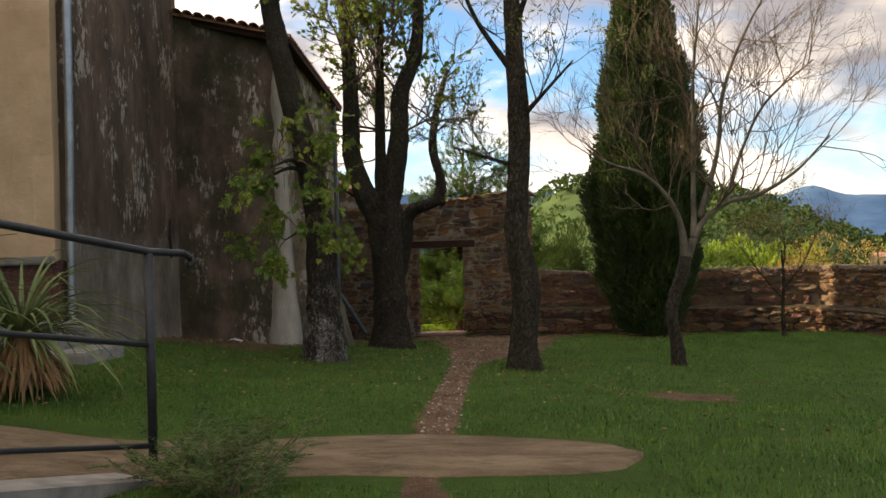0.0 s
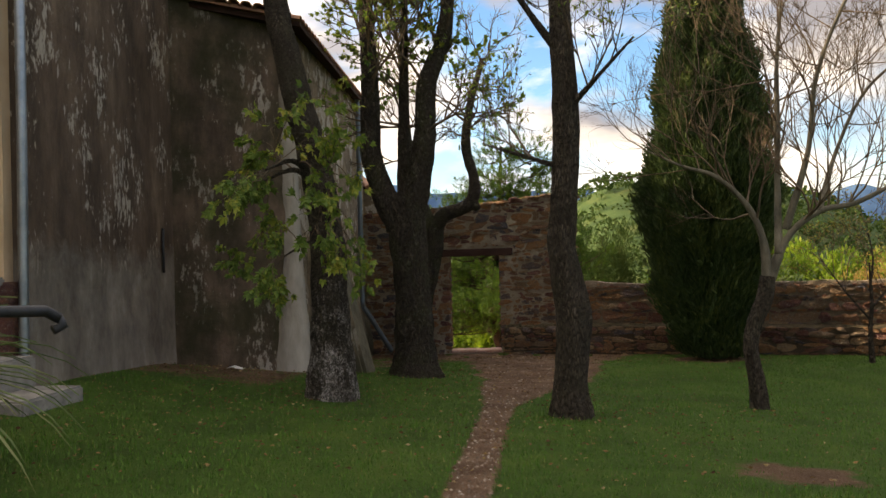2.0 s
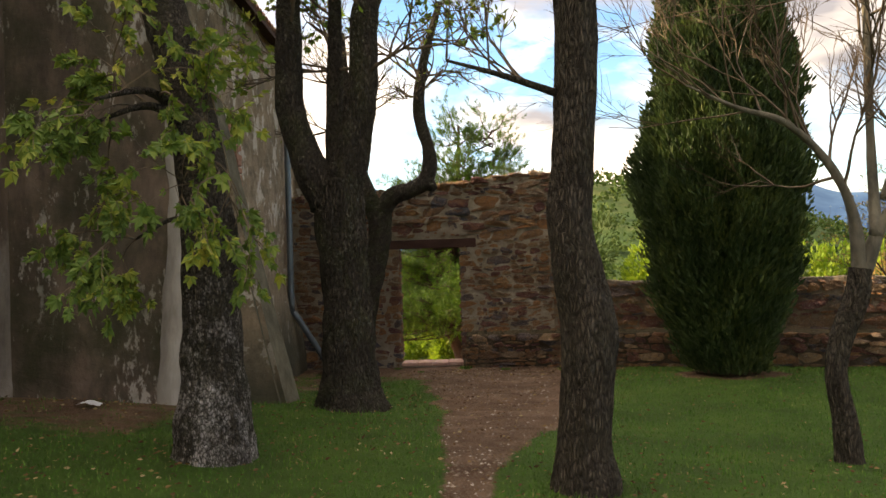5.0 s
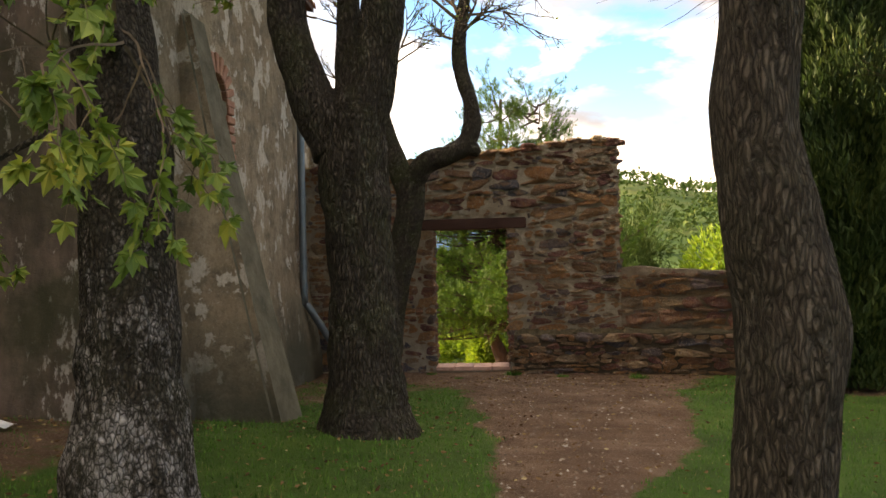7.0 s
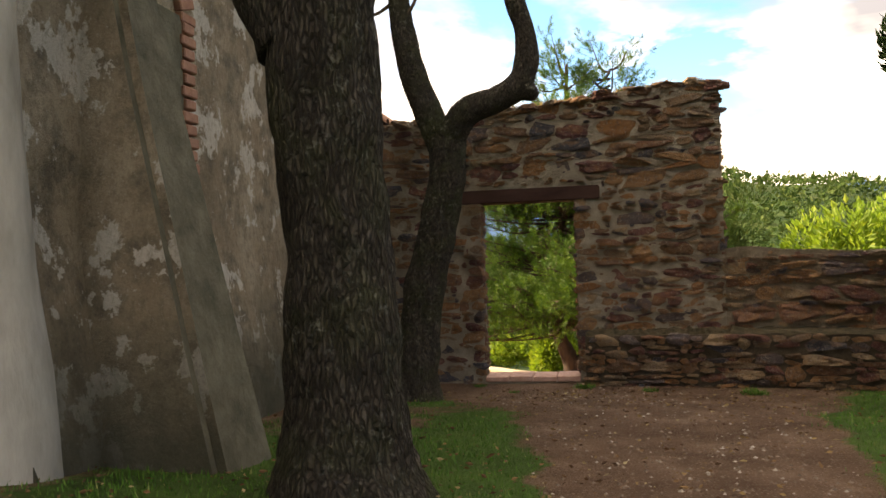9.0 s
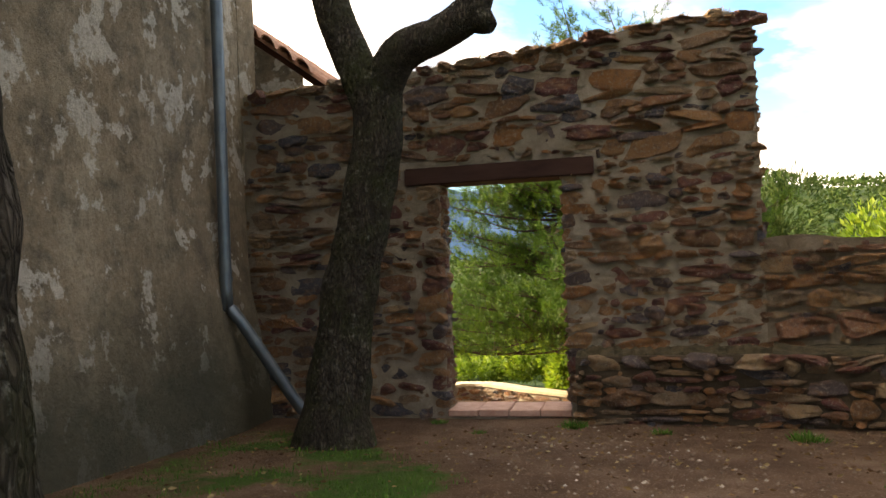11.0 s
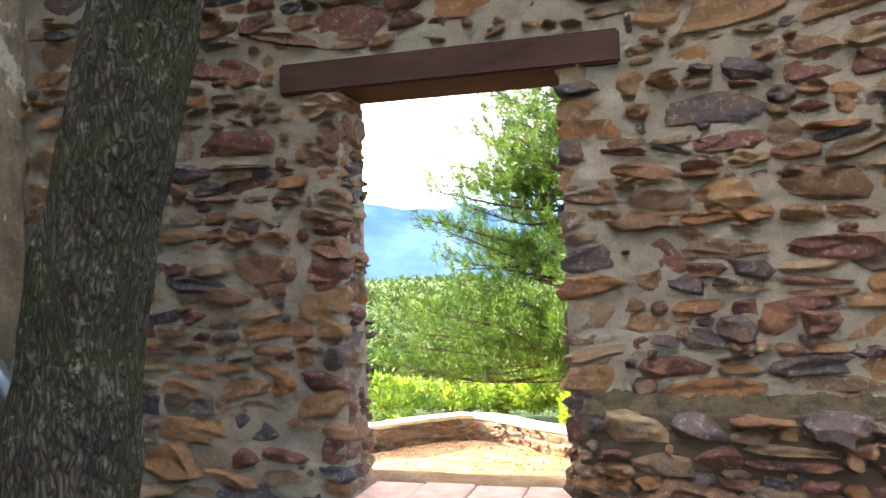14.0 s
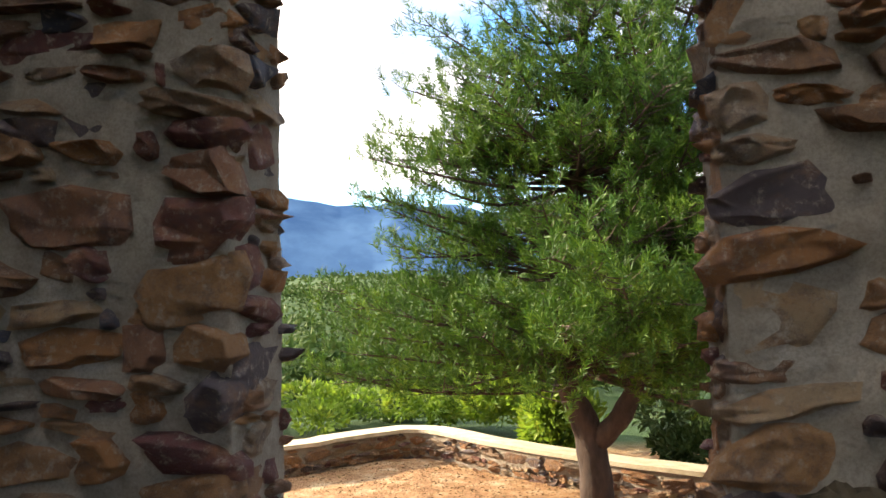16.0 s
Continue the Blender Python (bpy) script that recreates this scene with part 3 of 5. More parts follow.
s = Soup()
wall_cell(s, WALL_L, DOOR_L, -0.3, DOOR_H)
wall_cell(s, DOOR_R, WALL_R, -0.3, DOOR_H)
wall_cell(s, WALL_L, WALL_R, DOOR_H, 3.3, top=wall_top)
wall_north = tagged(new("wall_north", s.mesh("wall_north", MORTAR)), "rubble stone courtyard wall with a doorway, broken off at one end", "wall", kind="structure")


def stone_mesh(seed):
    """A rough broken stone about 1 wide, 1 high, standing 1 proud of its bed."""
    r = random.Random(seed)
    n = r.choice((8, 9, 10))
    v, f = [], []
    ring = []
    tilt_x, tilt_z = r.uniform(-0.7, 0.7), r.uniform(-0.9, 0.5)
    square, taper, skew = r.uniform(2.2, 5.5), r.uniform(-0.45, 0.45), r.uniform(-0.25, 0.25)
    for k in range(n):
        w = 2 * math.pi * (k + r.uniform(-0.36, 0.36)) / n
        c, sn = math.cos(w), math.sin(w)
        q = (abs(c) ** square + abs(sn) ** square) ** (-1 / square) * r.uniform(0.8, 1.1)
        x = 0.5 * c * q
        ring.append((x + skew * sn * 0.5, 0.5 * sn * q * (1 + taper * 2 * x)))
    for x, z in ring:
        v.append((x, 0.8, z))
    for x, z in ring:
        v.append((x * r.uniform(0.94, 1.03), 0.1 - r.uniform(0, 0.75), z * r.uniform(0.94, 1.03)))
    for x, z in ring:
        sx = r.uniform(0.5, 0.9)
        v.append((x * sx, -0.6 + tilt_x * x + tilt_z * z - r.uniform(0, 0.75), z * sx))
    v.append((r.uniform(-0.25, 0.25), -0.8 - r.uniform(-0.3, 0.45), r.uniform(-0.25, 0.25)))
    for k in range(n):
        j = (k + 1) % n
        f += [(k, j, n + j, n + k), (n + k, n + j, 2 * n + j, 2 * n + k), (2 * n + k, 2 * n + j, 3 * n)]
    return mesh_of("stone", v, f, STONE)


STONES = [stone_mesh(i) for i in range(110)]


def pack(x0, x1, z0, z1, inside, seed, gap=0.012, scale=1.05, chips=0):
    """Rough courses of rubble: rows of centre, width, height."""
    r = random.Random(seed)
    done = []
    z, row = z0, 0
    while z < z1:
        h = r.choice((0.055, 0.07, 0.085, 0.1, 0.12, 0.145, 0.17)) * scale * r.uniform(0.85, 1.15)
        x = x0 - r.uniform(0, 0.15)
        while x < x1:
            w = h * r.uniform(1.0, 3.8) + 0.02
            w = min(w, 0.46 * scale)
            lift = 0.07 * noise.noise(Vector((x * 0.9, row * 3.7, seed)))
            cut = [(0, 1)]
            if h > 0.095 * scale and r.random() < 0.42:
                q = r.uniform(0.35, 0.65)
                cut = [(0, q), (q, 1)]
            for c0, c1 in cut:
                if len(cut) == 2 and r.random() < 0.4:
                    q = r.uniform(0.35, 0.65)
                    spans = [(0, q), (q, 1)]
                else:
                    spans = [(0, 1)]
                for s0, s1 in spans:
                    ww, hh = w * (s1 - s0) - gap * r.uniform(0.2, 2.2), (h * (c1 - c0) - gap * r.uniform(0.3, 1.6)) * r.uniform(0.86, 1.12)
                    cx, cz = x + w * (s0 + s1) / 2, z + lift + h * (c0 + c1) / 2 + r.uniform(-0.012, 0.012)
                    if ww < 0.025 or hh < 0.018:
                        continue
                    for shrink, push in ((1, 0), (0.6, 0.2), (0.6, -0.2), (0.35, 0.3), (0.35, -0.3)):
                        if inside(cx + push * ww, cz, ww * shrink, hh):
                            done.append((cx + push * ww, cz, ww * shrink, hh))
                            break
            x += w
        z += h
        row += 1
    # chips pinned into the wider joints
    for _ in range(chips):
        w, h = r.uniform(0.035, 0.12), r.uniform(0.02, 0.05)
        x, z = r.uniform(x0, x1), r.uniform(z0, z1)
        if inside(x, z, w, h) and all(abs(x - b[0]) > (w + b[2]) * 0.46 or abs(z - b[1]) > (h + b[3]) * 0.44 for b in done):
            done.append((x, z, w, h))
    return done


def lay(rows, parent, place, seed, most=300, first=None, depth=0.035):
    """Stones as objects of their own; past the most, joined. place(x, z) gives the bed's matrix."""
    r = random.Random(seed)
    if first:
        rows = sorted(rows, key=first)
    rest = Soup()
    for i, (x, z, w, h) in enumerate(rows):
        m = place(x, z) @ Matrix.Rotation(r.gauss(0, 0.11), 4, "Y") @ Matrix.Rotation(r.gauss(0, 0.05), 4, "Z") @ Matrix.Diagonal((w * 1.1, depth * r.uniform(0.4, 1.7), h * 1.14, 1))
        me = r.choice(STONES)
        if i < most:
            ob = new("stone", me)
            ob.parent = parent
            ob.matrix_local = m
        else:
            rest.add([m @ v.co for v in me.vertices], [tuple(p.vertices) for p in me.polygons])
    if rest.v:
        ob = part("stonework", rest.mesh("stonework", STONE_JOINED), parent, "rubble stones set in lime mortar")
        ob["kind"] = "stuff"


def in_wall(x, z, w, h):
    if x - w / 2 < WALL_L or x + w / 2 > WALL_R + 0.03 or z + h / 2 > wall_top(x) - 0.01 or z - h / 2 < -0.15:
        return False
    if DOOR_L - 0.0 < x + w / 2 and x - w / 2 < DOOR_R + 0.0 and z - h / 2 < DOOR_H + 0.16:
        return False
    if z + h / 2 > DOOR_H - 0.01 and z - h / 2 < DOOR_H + 0.18 and x + w / 2 > -0.94 and x - w / 2 < 0.86:
        return False
    if x > 0.62 and z < 0.52:
        return False
    return True


# lintel
lintel = tagged(new("lintel", bm_mesh("lintel", box_bm(-0.925, 0.845, -0.04, 0.335, DOOR_H - 0.014, DOOR_H + 0.15, 0.012, 2), BEAM)), "dark brown painted timber lintel over the doorway", "lintel")
# sill of tiles
sill = thing("door_sill", (0, 0, 0), "worn terracotta tile sill in the doorway", "sill")
for i in range(4):
    w = (DOOR_R - DOOR_L) / 4
    part("tile", bm_mesh("tile", box_bm(DOOR_L + w * i + 0.004, DOOR_L + w * (i + 1) - 0.004, -0.02, 0.42, -0.06, 0.0 + 0.006 * (i % 2), 0.008, 1), SILL_TILE), sill)
part("bed", bm_mesh("bed", box_bm(DOOR_L, DOOR_R, 0.0, 0.40, -0.3, -0.062), MORTAR), sill)

# the low wall that runs on from the broken end, with a stone bench at its foot
LOW = [(2.24, 0.005), (4.8, -0.55), (8.5, -1.7), (9.4, -4.6), (11.0, -9.0)]


def low_at(u):
    """Point and heading on the low wall's front face, u metres along."""
    for (ax, ay), (bx, by) in zip(LOW, LOW[1:]):
        d = math.hypot(bx - ax, by - ay)
        if u <= d or (bx, by) == LOW[-1]:
            return Vector((ax + (bx - ax) * u / d, ay + (by - ay) * u / d, 0)), math.atan2(by - ay, bx - ax)
        u -= d


LOW_LEN = sum(math.hypot(b[0] - a[0], b[1] - a[1]) for a, b in zip(LOW, LOW[1:]))


def low_top(u):
    return 1.47 - 0.06 * smooth01(0, 1.5, u) + 0.05 * noise.noise(Vector((u * 1.7, 4, 4))) + 0.02 * smooth01(3, 8, u)


def bent_wall(name, u0, u1, y0, y1, z0, top, mat):
    n, v, f = int((u1 - u0) / 0.15), [], []
    ks = 8
    for i in range(n + 1):
        u = u0 + (u1 - u0) * i / n
        p, a = low_at(u)
        nrm = Vector((-math.sin(a), math.cos(a), 0))
        prof = [(y0, z0 + (top(u) - z0) * j / ks) for j in range(ks + 1)] + [(y1, top(u)), (y1, z0)]
        for y, z in prof:
            v.append(p + nrm * (y + 0.02 * noise.noise(Vector((u * 5, z * 5, 2)))) + Vector((0, 0, z)))
    m = ks + 3
    for i in range(n):
        for j in range(m):
            f.append((i * m + j, (i + 1) * m + j, (i + 1) * m + (j + 1) % m, i * m + (j + 1) % m))
    f.append(tuple(range(m)))
    f.append(tuple(n * m + j for j in range(m))[::-1])
    return mesh_of(name, v, f, mat)


wall_east = tagged(new("wall_east", bent_wall("wall_east", 0, LOW_LEN, 0, 0.42, -0.3, low_top, MORTAR_BROWN)), "low rubble stone parapet wall at the lawn's edge", "wall", kind="structure")
stone_bench = tagged(new("stone_bench", bent_wall("stone_bench", 0.02, LOW_LEN - 0.5, -0.26, 0.0, -0.3, lambda u: 0.5 + 0.03 * noise.noise(Vector((u * 3, 0, 9))), DARK_JOINT)), "mossy stone ledge along the foot of the parapet", "bench")
# its start in front of the doorway's wall
sb = Soup()
wall_cell(sb, 0.62, 2.3, -0.3, 0.5, -0.24, 0.02)
bench_end = part("bench_end", sb.mesh("bench_end", DARK_JOINT), stone_bench)


def on_low(y):
    def place(u, z):
        p, a = low_at(max(0.0, u))
        nrm = Vector((-math.sin(a), math.cos(a), 0))
        return Matrix.Translation(p + nrm * y + Vector((0, 0, z))) @ Matrix.Rotation(a, 4, "Z")
    return place


# ---------------------------------------------------------------- the old house on the left
def poly_wall(name, a, b, thick, z0, z1, mat, flare=0.0, top=None, step=0.25):
    """A wall from a to b (its outer face on the right of that way), with a battered foot."""
    a, b = Vector((*a, 0)), Vector((*b, 0))
    d = (b - a)
    nrm = Vector((d.y, -d.x, 0)).normalized()
    n, k = max(2, int(d.length / step)), max(2, int((z1 - z0) / step))
    v, f = [], []
    for i in range(n + 1):
        p = a + d * i / n
        zt = top(i / n) if top else z1
        col = []
        for j in range(k + 1):
            z = z0 + (zt - z0) * j / k
            out = flare * (1 - smooth01(-0.1, 2.0, z)) + 0.03 * noise.noise(Vector((p.x * 2 + p.y * 2, z * 2, 8)))
            col.append(p + nrm * out + Vector((0, 0, z)))
        col.append(p - nrm * thick + Vector((0, 0, zt)))
        col.append(p - nrm * thick + Vector((0, 0, z0)))
        v += col
    m = k + 3
    for i in range(n):
        for j in range(m):
            f.append((i * m + j, i * m + (j + 1) % m, (i + 1) * m + (j + 1) % m, (i + 1) * m + j))
    f.append(tuple(range(m))[::-1])
    f.append(tuple(n * m + j for j in range(m)))
    return mesh_of(name, v, f, mat, False)


EAVE = 5.75
P_IN, P_COR, P_END = (-4.03, -6.5), (-2.25, -6.1), (-2.60, -0.05)
P_PIPE = (-3.80, -10.35)

house = thing("old_house", (-4, -3, 0), "old rendered house with a low tiled roof and battered foot", "house")


def h_part(name, me, label=""):
    ob = new(name, me)
    ob.parent = house
    ob.matrix_parent_inverse = Matrix.Translation((4, 3, 0))
    if label:
        tagged(ob, label)
    return ob


h_part("gable_wall", poly_wall("gable_wall", P_IN, P_COR, 0.4, -0.3, 6.1, PLASTER_GABLE, 0.12, lambda t: 6.25 - 0.4 * t), "blackened damp plaster gable wall")
h_part("side_wall", poly_wall("side_wall", P_COR, P_END, 0.4, -0.3, EAVE, PLASTER_OLD, 0.22), "weathered grey-brown plaster side wall with pale flaked patches")
h_part("back_wall", poly_wall("back_wall", (-2.6, 0.3), (-8.0, 0.3), 0.35, -0.3, 6.0, PLASTER_OLD))


# tile roof: rows of half-round tiles
def roof(parent_fn, a, b, run, rise, name="roof_tile"):
    """Canal tiles along the eave from a to b, climbing run metres inwards."""
    a, b = Vector(a), Vector(b)
    d = b - a
    n = int(d.length / 0.2)
    inw = Vector((-d.y, d.x, 0)).normalized()
    soup = Soup()
    up = inw * run + Vector((0, 0, rise))
    ax = d.normalized()

    def canal(st, en, across, r0=0.095, r1=0.08):
        v, f = [], []
        for o, rad in ((st, r0), (en, r1)):
            for k in range(7):
                w = math.pi * k / 6
                for th in (0, 0.014):
                    v.append(o + across * math.cos(w) * (rad - th) + Vector((0, 0, 1)) * math.sin(w) * (rad - th) * 0.8)
        for k in range(6):
            f += [(k * 2, k * 2 + 2, 14 + k * 2 + 2, 14 + k * 2), (k * 2 + 1, 14 + k * 2 + 1, 14 + k * 2 + 3, k * 2 + 3), (k * 2, k * 2 + 1, k * 2 + 3, k * 2 + 2)]
        return v, f

    for i in range(n + 1):
        p = a + d * i / n - inw * 0.22 - Vector((0, 0, rise / run * 0.22))
        for q in range(max(1, int(run / 0.42))):
            st = p + up * (q * 0.42 / run) + Vector((0, 0, 0.012))
            v, f = canal(st, st + up * (0.46 / run), ax)
            if q == 0:
                parent_fn("roof_tile", mesh_of("roof_tile", v, f, TERRACOTTA))
            else:
                soup.add(v, f)
    for q in range(int(run / 0.19)):
        st = a + up * (q * 0.19 / run) - ax * 0.16 + Vector((0, 0, 0.05))
        parent_fn("verge_tile", mesh_of("verge_tile", *canal(st, st + ax * 0.36, up.normalized(), 0.1, 0.09), TERRACOTTA))
    ob = parent_fn("tile_field", soup.mesh("tile_field", TERRACOTTA))
    ob["kind"] = "stuff"
    bm = bmesh.new()
    lo, t = -inw * 0.2 - Vector((0, 0, rise / run * 0.2)), Vector((0, 0, -0.08))
    c = [a + lo, b + lo, b + up, a + up]
    vs = [bm.verts.new(x) for x in c] + [bm.verts.new(x + t) for x in c]
    for q in ((0, 1, 2, 3), (7, 6, 5, 4), (0, 4, 5, 1), (1, 5, 6, 2), (2, 6, 7, 3), (3, 7, 4, 0)):
        bm.faces.new([vs[i] for i in q])
    parent_fn("roof_deck", bm_mesh("roof_deck", bm, BEAM))


roof(h_part, (-2.22, -6.35, EAVE), (-2.62, 0.05, EAVE), 3.2, 0.72)

# taller dark house behind, and the ochre house in front of it
tall = thing("tall_house", (-5, -9, 0), "tall house with rain-blackened flaking plaster", "house")


def t_part(name, me, label=""):
    ob = new(name, me)
    ob.parent = tall
    ob.matrix_parent_inverse = Matrix.Translation((5, 9, 0))
    if label:
        tagged(ob, label)
    return ob


t_part("side_wall", poly_wall("side_wall", P_PIPE, (-4.03, -6.45), 0.4, -0.2, 7.6, PLASTER_DARK, 0.06), "rain-blackened plaster wall, flaked pale, bare cement below")
t_part("back_wall", poly_wall("back_wall", (-4.1, -6.2), (-9.5, -6.2), 0.3, -0.2, 7.6, PLASTER_DARK))
v, f = tube([(-3.965, -6.95, 2.62), (-3.975, -6.94, 2.3), (-3.965, -6.95, 1.98)], [0.02] * 3, 10)
t_part("stub_pipe", mesh_of("stub_pipe", v, f, IRON, True), "short black pipe down the blackened plaster")
roof(t_part, (-3.75, -10.4, 7.6), (-4.0, -6.1, 7.6), 4.0, 1.0)

ochre = thing("ochre_house", (-6, -10.5, 0), "ochre plastered house on a rubble stone base", "house")


def o_part(name, me, label=""):
    ob = new(name, me)
    ob.parent = ochre
    ob.matrix_parent_inverse = Matrix.Translation((6, 10.5, 0))
    if label:
        tagged(ob, label)
    return ob


o_part("front_wall", poly_wall("front_wall", (-9.5, -10.5), (-3.92, -10.5), 0.4, 1.95, 7.6, OCHRE), "ochre plaster wall, patched near the edge")
o_part("stone_base", poly_wall("stone_base", (-9.5, -10.55), (-3.86, -10.55), 0.42, 0.1, 1.95, STONE, 0.03), "dark rubble stone base course")

# downpipes


def downpipe(name, keys, radius, mat, label, clips):
    th = thing(name, keys[0][:3], label, "downpipe")
    rows = curve_points([(*k, radius) for k in keys], 0.12)
    v, f = tube([r[:3] for r in rows], [radius] * len(rows), 14)
    ob = new("pipe", mesh_of("pipe", v, f, mat, True))
    ob.parent = th
    ob.matrix_parent_inverse = Matrix.Translation(-Vector(keys[0][:3]))
    for a, b in clips:
        v, f = tube([a, b], [radius * 1.13] * 2, 14)
        ob = new("collar", mesh_of("collar", v, f, mat))
        ob.parent = th
        ob.matrix_parent_inverse = Matrix.Translation(-Vector(keys[0][:3]))


downpipe("downpipe", [(-2.46, -0.70, 5.7), (-2.46, -0.70, 3.0), (-2.46, -0.70, 1.2), (-2.44, -0.69, 1.06), (-2.36, -0.65, 0.93), (-1.95, -0.42, 0.16), (-1.88, -0.38, 0.06)], 0.055, PVC,
         "dark grey metal rainwater pipe with a slanting foot", [((-2.46, -0.70, 1.29), (-2.46, -0.70, 1.33)), ((-2.46, -0.70, 2.65), (-2.46, -0.70, 2.69)), ((-2.255, -0.59, 0.73), (-2.235, -0.58, 0.70))])
downpipe("zinc_downpipe", [(-3.70, -10.48, 7.5), (-3.72, -10.46, 4.0), (-3.76, -10.42, 2.4), (-3.79, -10.40, 0.75)], 0.05, ZINC,
         "pale zinc rainwater pipe at the house corner", [((-3.72, -10.46, 4.1), (-3.72, -10.46, 4.14)), ((-3.76, -10.42, 2.43), (-3.76, -10.42, 2.47))])

# ---------------------------------------------------------------- trees

def tree(name, at, label, trunk, limbs, bark, trunk_bark=None, category="tree", twig_from=(), leaves_mat=None, leaf_size=0.06, leaf_n=5, depth=2, twig_len=1.0, twig_n=6, lift=0.15, droop=0.0, spread=0.7, sides=36, group=""):
    th = thing(name, at, label, category, group)
    inv = Matrix.Translation(-Vector(at))

    def add(nm, me, lab=""):
        ob = new(nm, me)
        ob.parent = th
        ob.matrix_parent_inverse = inv
        if lab:
            tagged(ob, lab)
        return ob

    v, f = limb(trunk, 0.03, sides)
    add("trunk", mesh_of("trunk", v, f, trunk_bark or bark, True))
    for k in limbs:
        v, f = limb(k, 0.06, max(10, sides // 2))
        add("limb", mesh_of("limb", v, f, bark, True))
    wood, leaves = Soup(), Soup() if leaves_mat else None
    for k in twig_from:
        rows = curve_points(k, 0.1)
        lo = int(len(rows) * 0.3)
        for _ in range(twig_n):
            r = rows[rng.randint(lo, len(rows) - 1)]
            d = Vector((rows[-1] - rows[0])[:3]).normalized() * 0.5 + rv(0.9) + Vector((0, 0, 0.3))
            twigs(wood, Vector(r[:3]), d, twig_len * rng.uniform(0.6, 1.2), max(0.009, min(0.028, r[3] * 0.4)), depth, leaves, leaf_size, leaf_n, spread, droop, lift)
    if wood.v:
        ob = add("twig_work", wood.mesh("twig_work", TWIG))
        ob["kind"] = "stuff"
    if leaves and leaves.v:
        ob = add("foliage", leaves.mesh("foliage", leaves_mat), "thinning yellow-green leaves")
        ob["kind"] = "stuff"
    return th, add


def gz(x, y):
    return ground_z(x, y) - 0.06


# tree A: lichened trunk close to the house corner
A_TR = [(-1.05, -8.65, gz(-1.05, -8.65), 0.36), (-1.05, -8.65, 0.75, 0.285), (-1.05, -8.62, 1.3, 0.235), (-1.06, -8.6, 2.2, 0.205), (-1.2, -8.55, 3.2, 0.185), (-1.5, -8.5, 4.4, 0.165), (-1.75, -8.4, 5.6, 0.14), (-1.9, -8.3, 7.2, 0.10)]
A_L = [[(-1.1, -8.6, 2.6, 0.05), (-0.95, -8.9, 2.75, 0.03), (-0.75, -9.2, 2.6, 0.012)], [(-1.15, -8.6, 3.0, 0.05), (-1.35, -8.95, 3.15, 0.03), (-1.65, -9.2, 3.0, 0.012)],
       [(-1.06, -8.6, 2.2, 0.04), (-1.2, -8.9, 2.3, 0.02), (-1.45, -9.05, 2.15, 0.01)], [(-1.2, -8.6, 3.1, 0.05), (-1.35, -9.0, 3.25, 0.03), (-1.5, -9.5, 3.1, 0.012)], [(-1.75, -8.4, 5.6, 0.08), (-1.2, -8.6, 6.4, 0.05), (-0.8, -8.5, 7.4, 0.03)]]
tree("ash_tree", (-1.05, -8.65, gz(-1.05, -8.65)), "ash tree with dark lichen-spotted bark and low yellowing sprays", A_TR, A_L, BARK_A, twig_from=A_L, leaves_mat=LEAF_ASH, leaf_size=0.09, leaf_n=4, depth=2, twig_len=0.62, twig_n=5, droop=0.4, lift=0, sides=84)

# tree B: stout forked trunk
B_TR = [(-0.48, -5.8, gz(-0.48, -5.8), 0.46), (-0.48, -5.8, 0.55, 0.34), (-0.48, -5.8, 0.95, 0.295), (-0.51, -5.8, 1.7, 0.27), (-0.55, -5.8, 2.4, 0.285), (-0.57, -5.8, 2.85, 0.27)]
B_L = [[(-0.66, -5.8, 2.6, 0.24), (-0.95, -5.75, 3.2, 0.18), (-1.12, -5.7, 3.8, 0.165), (-1.1, -5.7, 4.6, 0.15), (-1.15, -5.6, 5.6, 0.12), (-1.25, -5.6, 7.2, 0.08)],
       [(-0.55, -5.8, 2.6, 0.24), (-0.38, -5.8, 3.2, 0.2), (-0.25, -5.8, 3.9, 0.175), (-0.18, -5.8, 4.8, 0.15), (0.1, -5.7, 5.6, 0.12), (0.2, -5.7, 7.0, 0.08)],
       [(-0.6, -5.75, 2.8, 0.12), (-0.62, -5.6, 3.6, 0.10), (-0.6, -5.5, 4.8, 0.08), (-0.55, -5.5, 6.5, 0.05)]]
tree("forked_tree", (-0.48, -5.8, gz(-0.48, -5.8)), "stout forked tree with dark furrowed bark, thinly leaved", B_TR, B_L, BARK_B, twig_from=B_L, leaves_mat=LEAF_ASH, leaf_size=0.085, leaf_n=2, depth=3, twig_len=1.1, twig_n=9, sides=84)

# tree C: single trunk with a kink
C_TR = [(1.75, -9.25, gz(1.75, -9.25), 0.26), (1.76, -9.25, 0.62, 0.19), (1.80, -9.25, 1.1, 0.182), (1.82, -9.25, 1.42, 0.188), (1.75, -9.25, 1.85, 0.172), (1.71, -9.25, 2.2, 0.152), (1.76, -9.25, 2.8, 0.15), (1.80, -9.25, 3.5, 0.145), (1.78, -9.25, 4.1, 0.135), (1.75, -9.2, 5.2, 0.11), (1.7, -9.2, 7, 0.07)]
C_L = [[(1.78, -9.25, 3.0, 0.03), (1.3, -9.4, 3.15, 0.02), (0.9, -9.3, 3.3, 0.01)], [(1.78, -9.25, 3.6, 0.04), (2.1, -9.5, 3.9, 0.025), (2.5, -9.6, 4.3, 0.012)], [(1.78, -9.25, 4.2, 0.05), (1.25, -9.4, 5.0, 0.03), (1.0, -9.4, 5.8, 0.015)], [(1.76, -9.2, 4.8, 0.05), (2.0, -9.4, 5.4, 0.03), (2.3, -9.4, 6.2, 0.015)]]
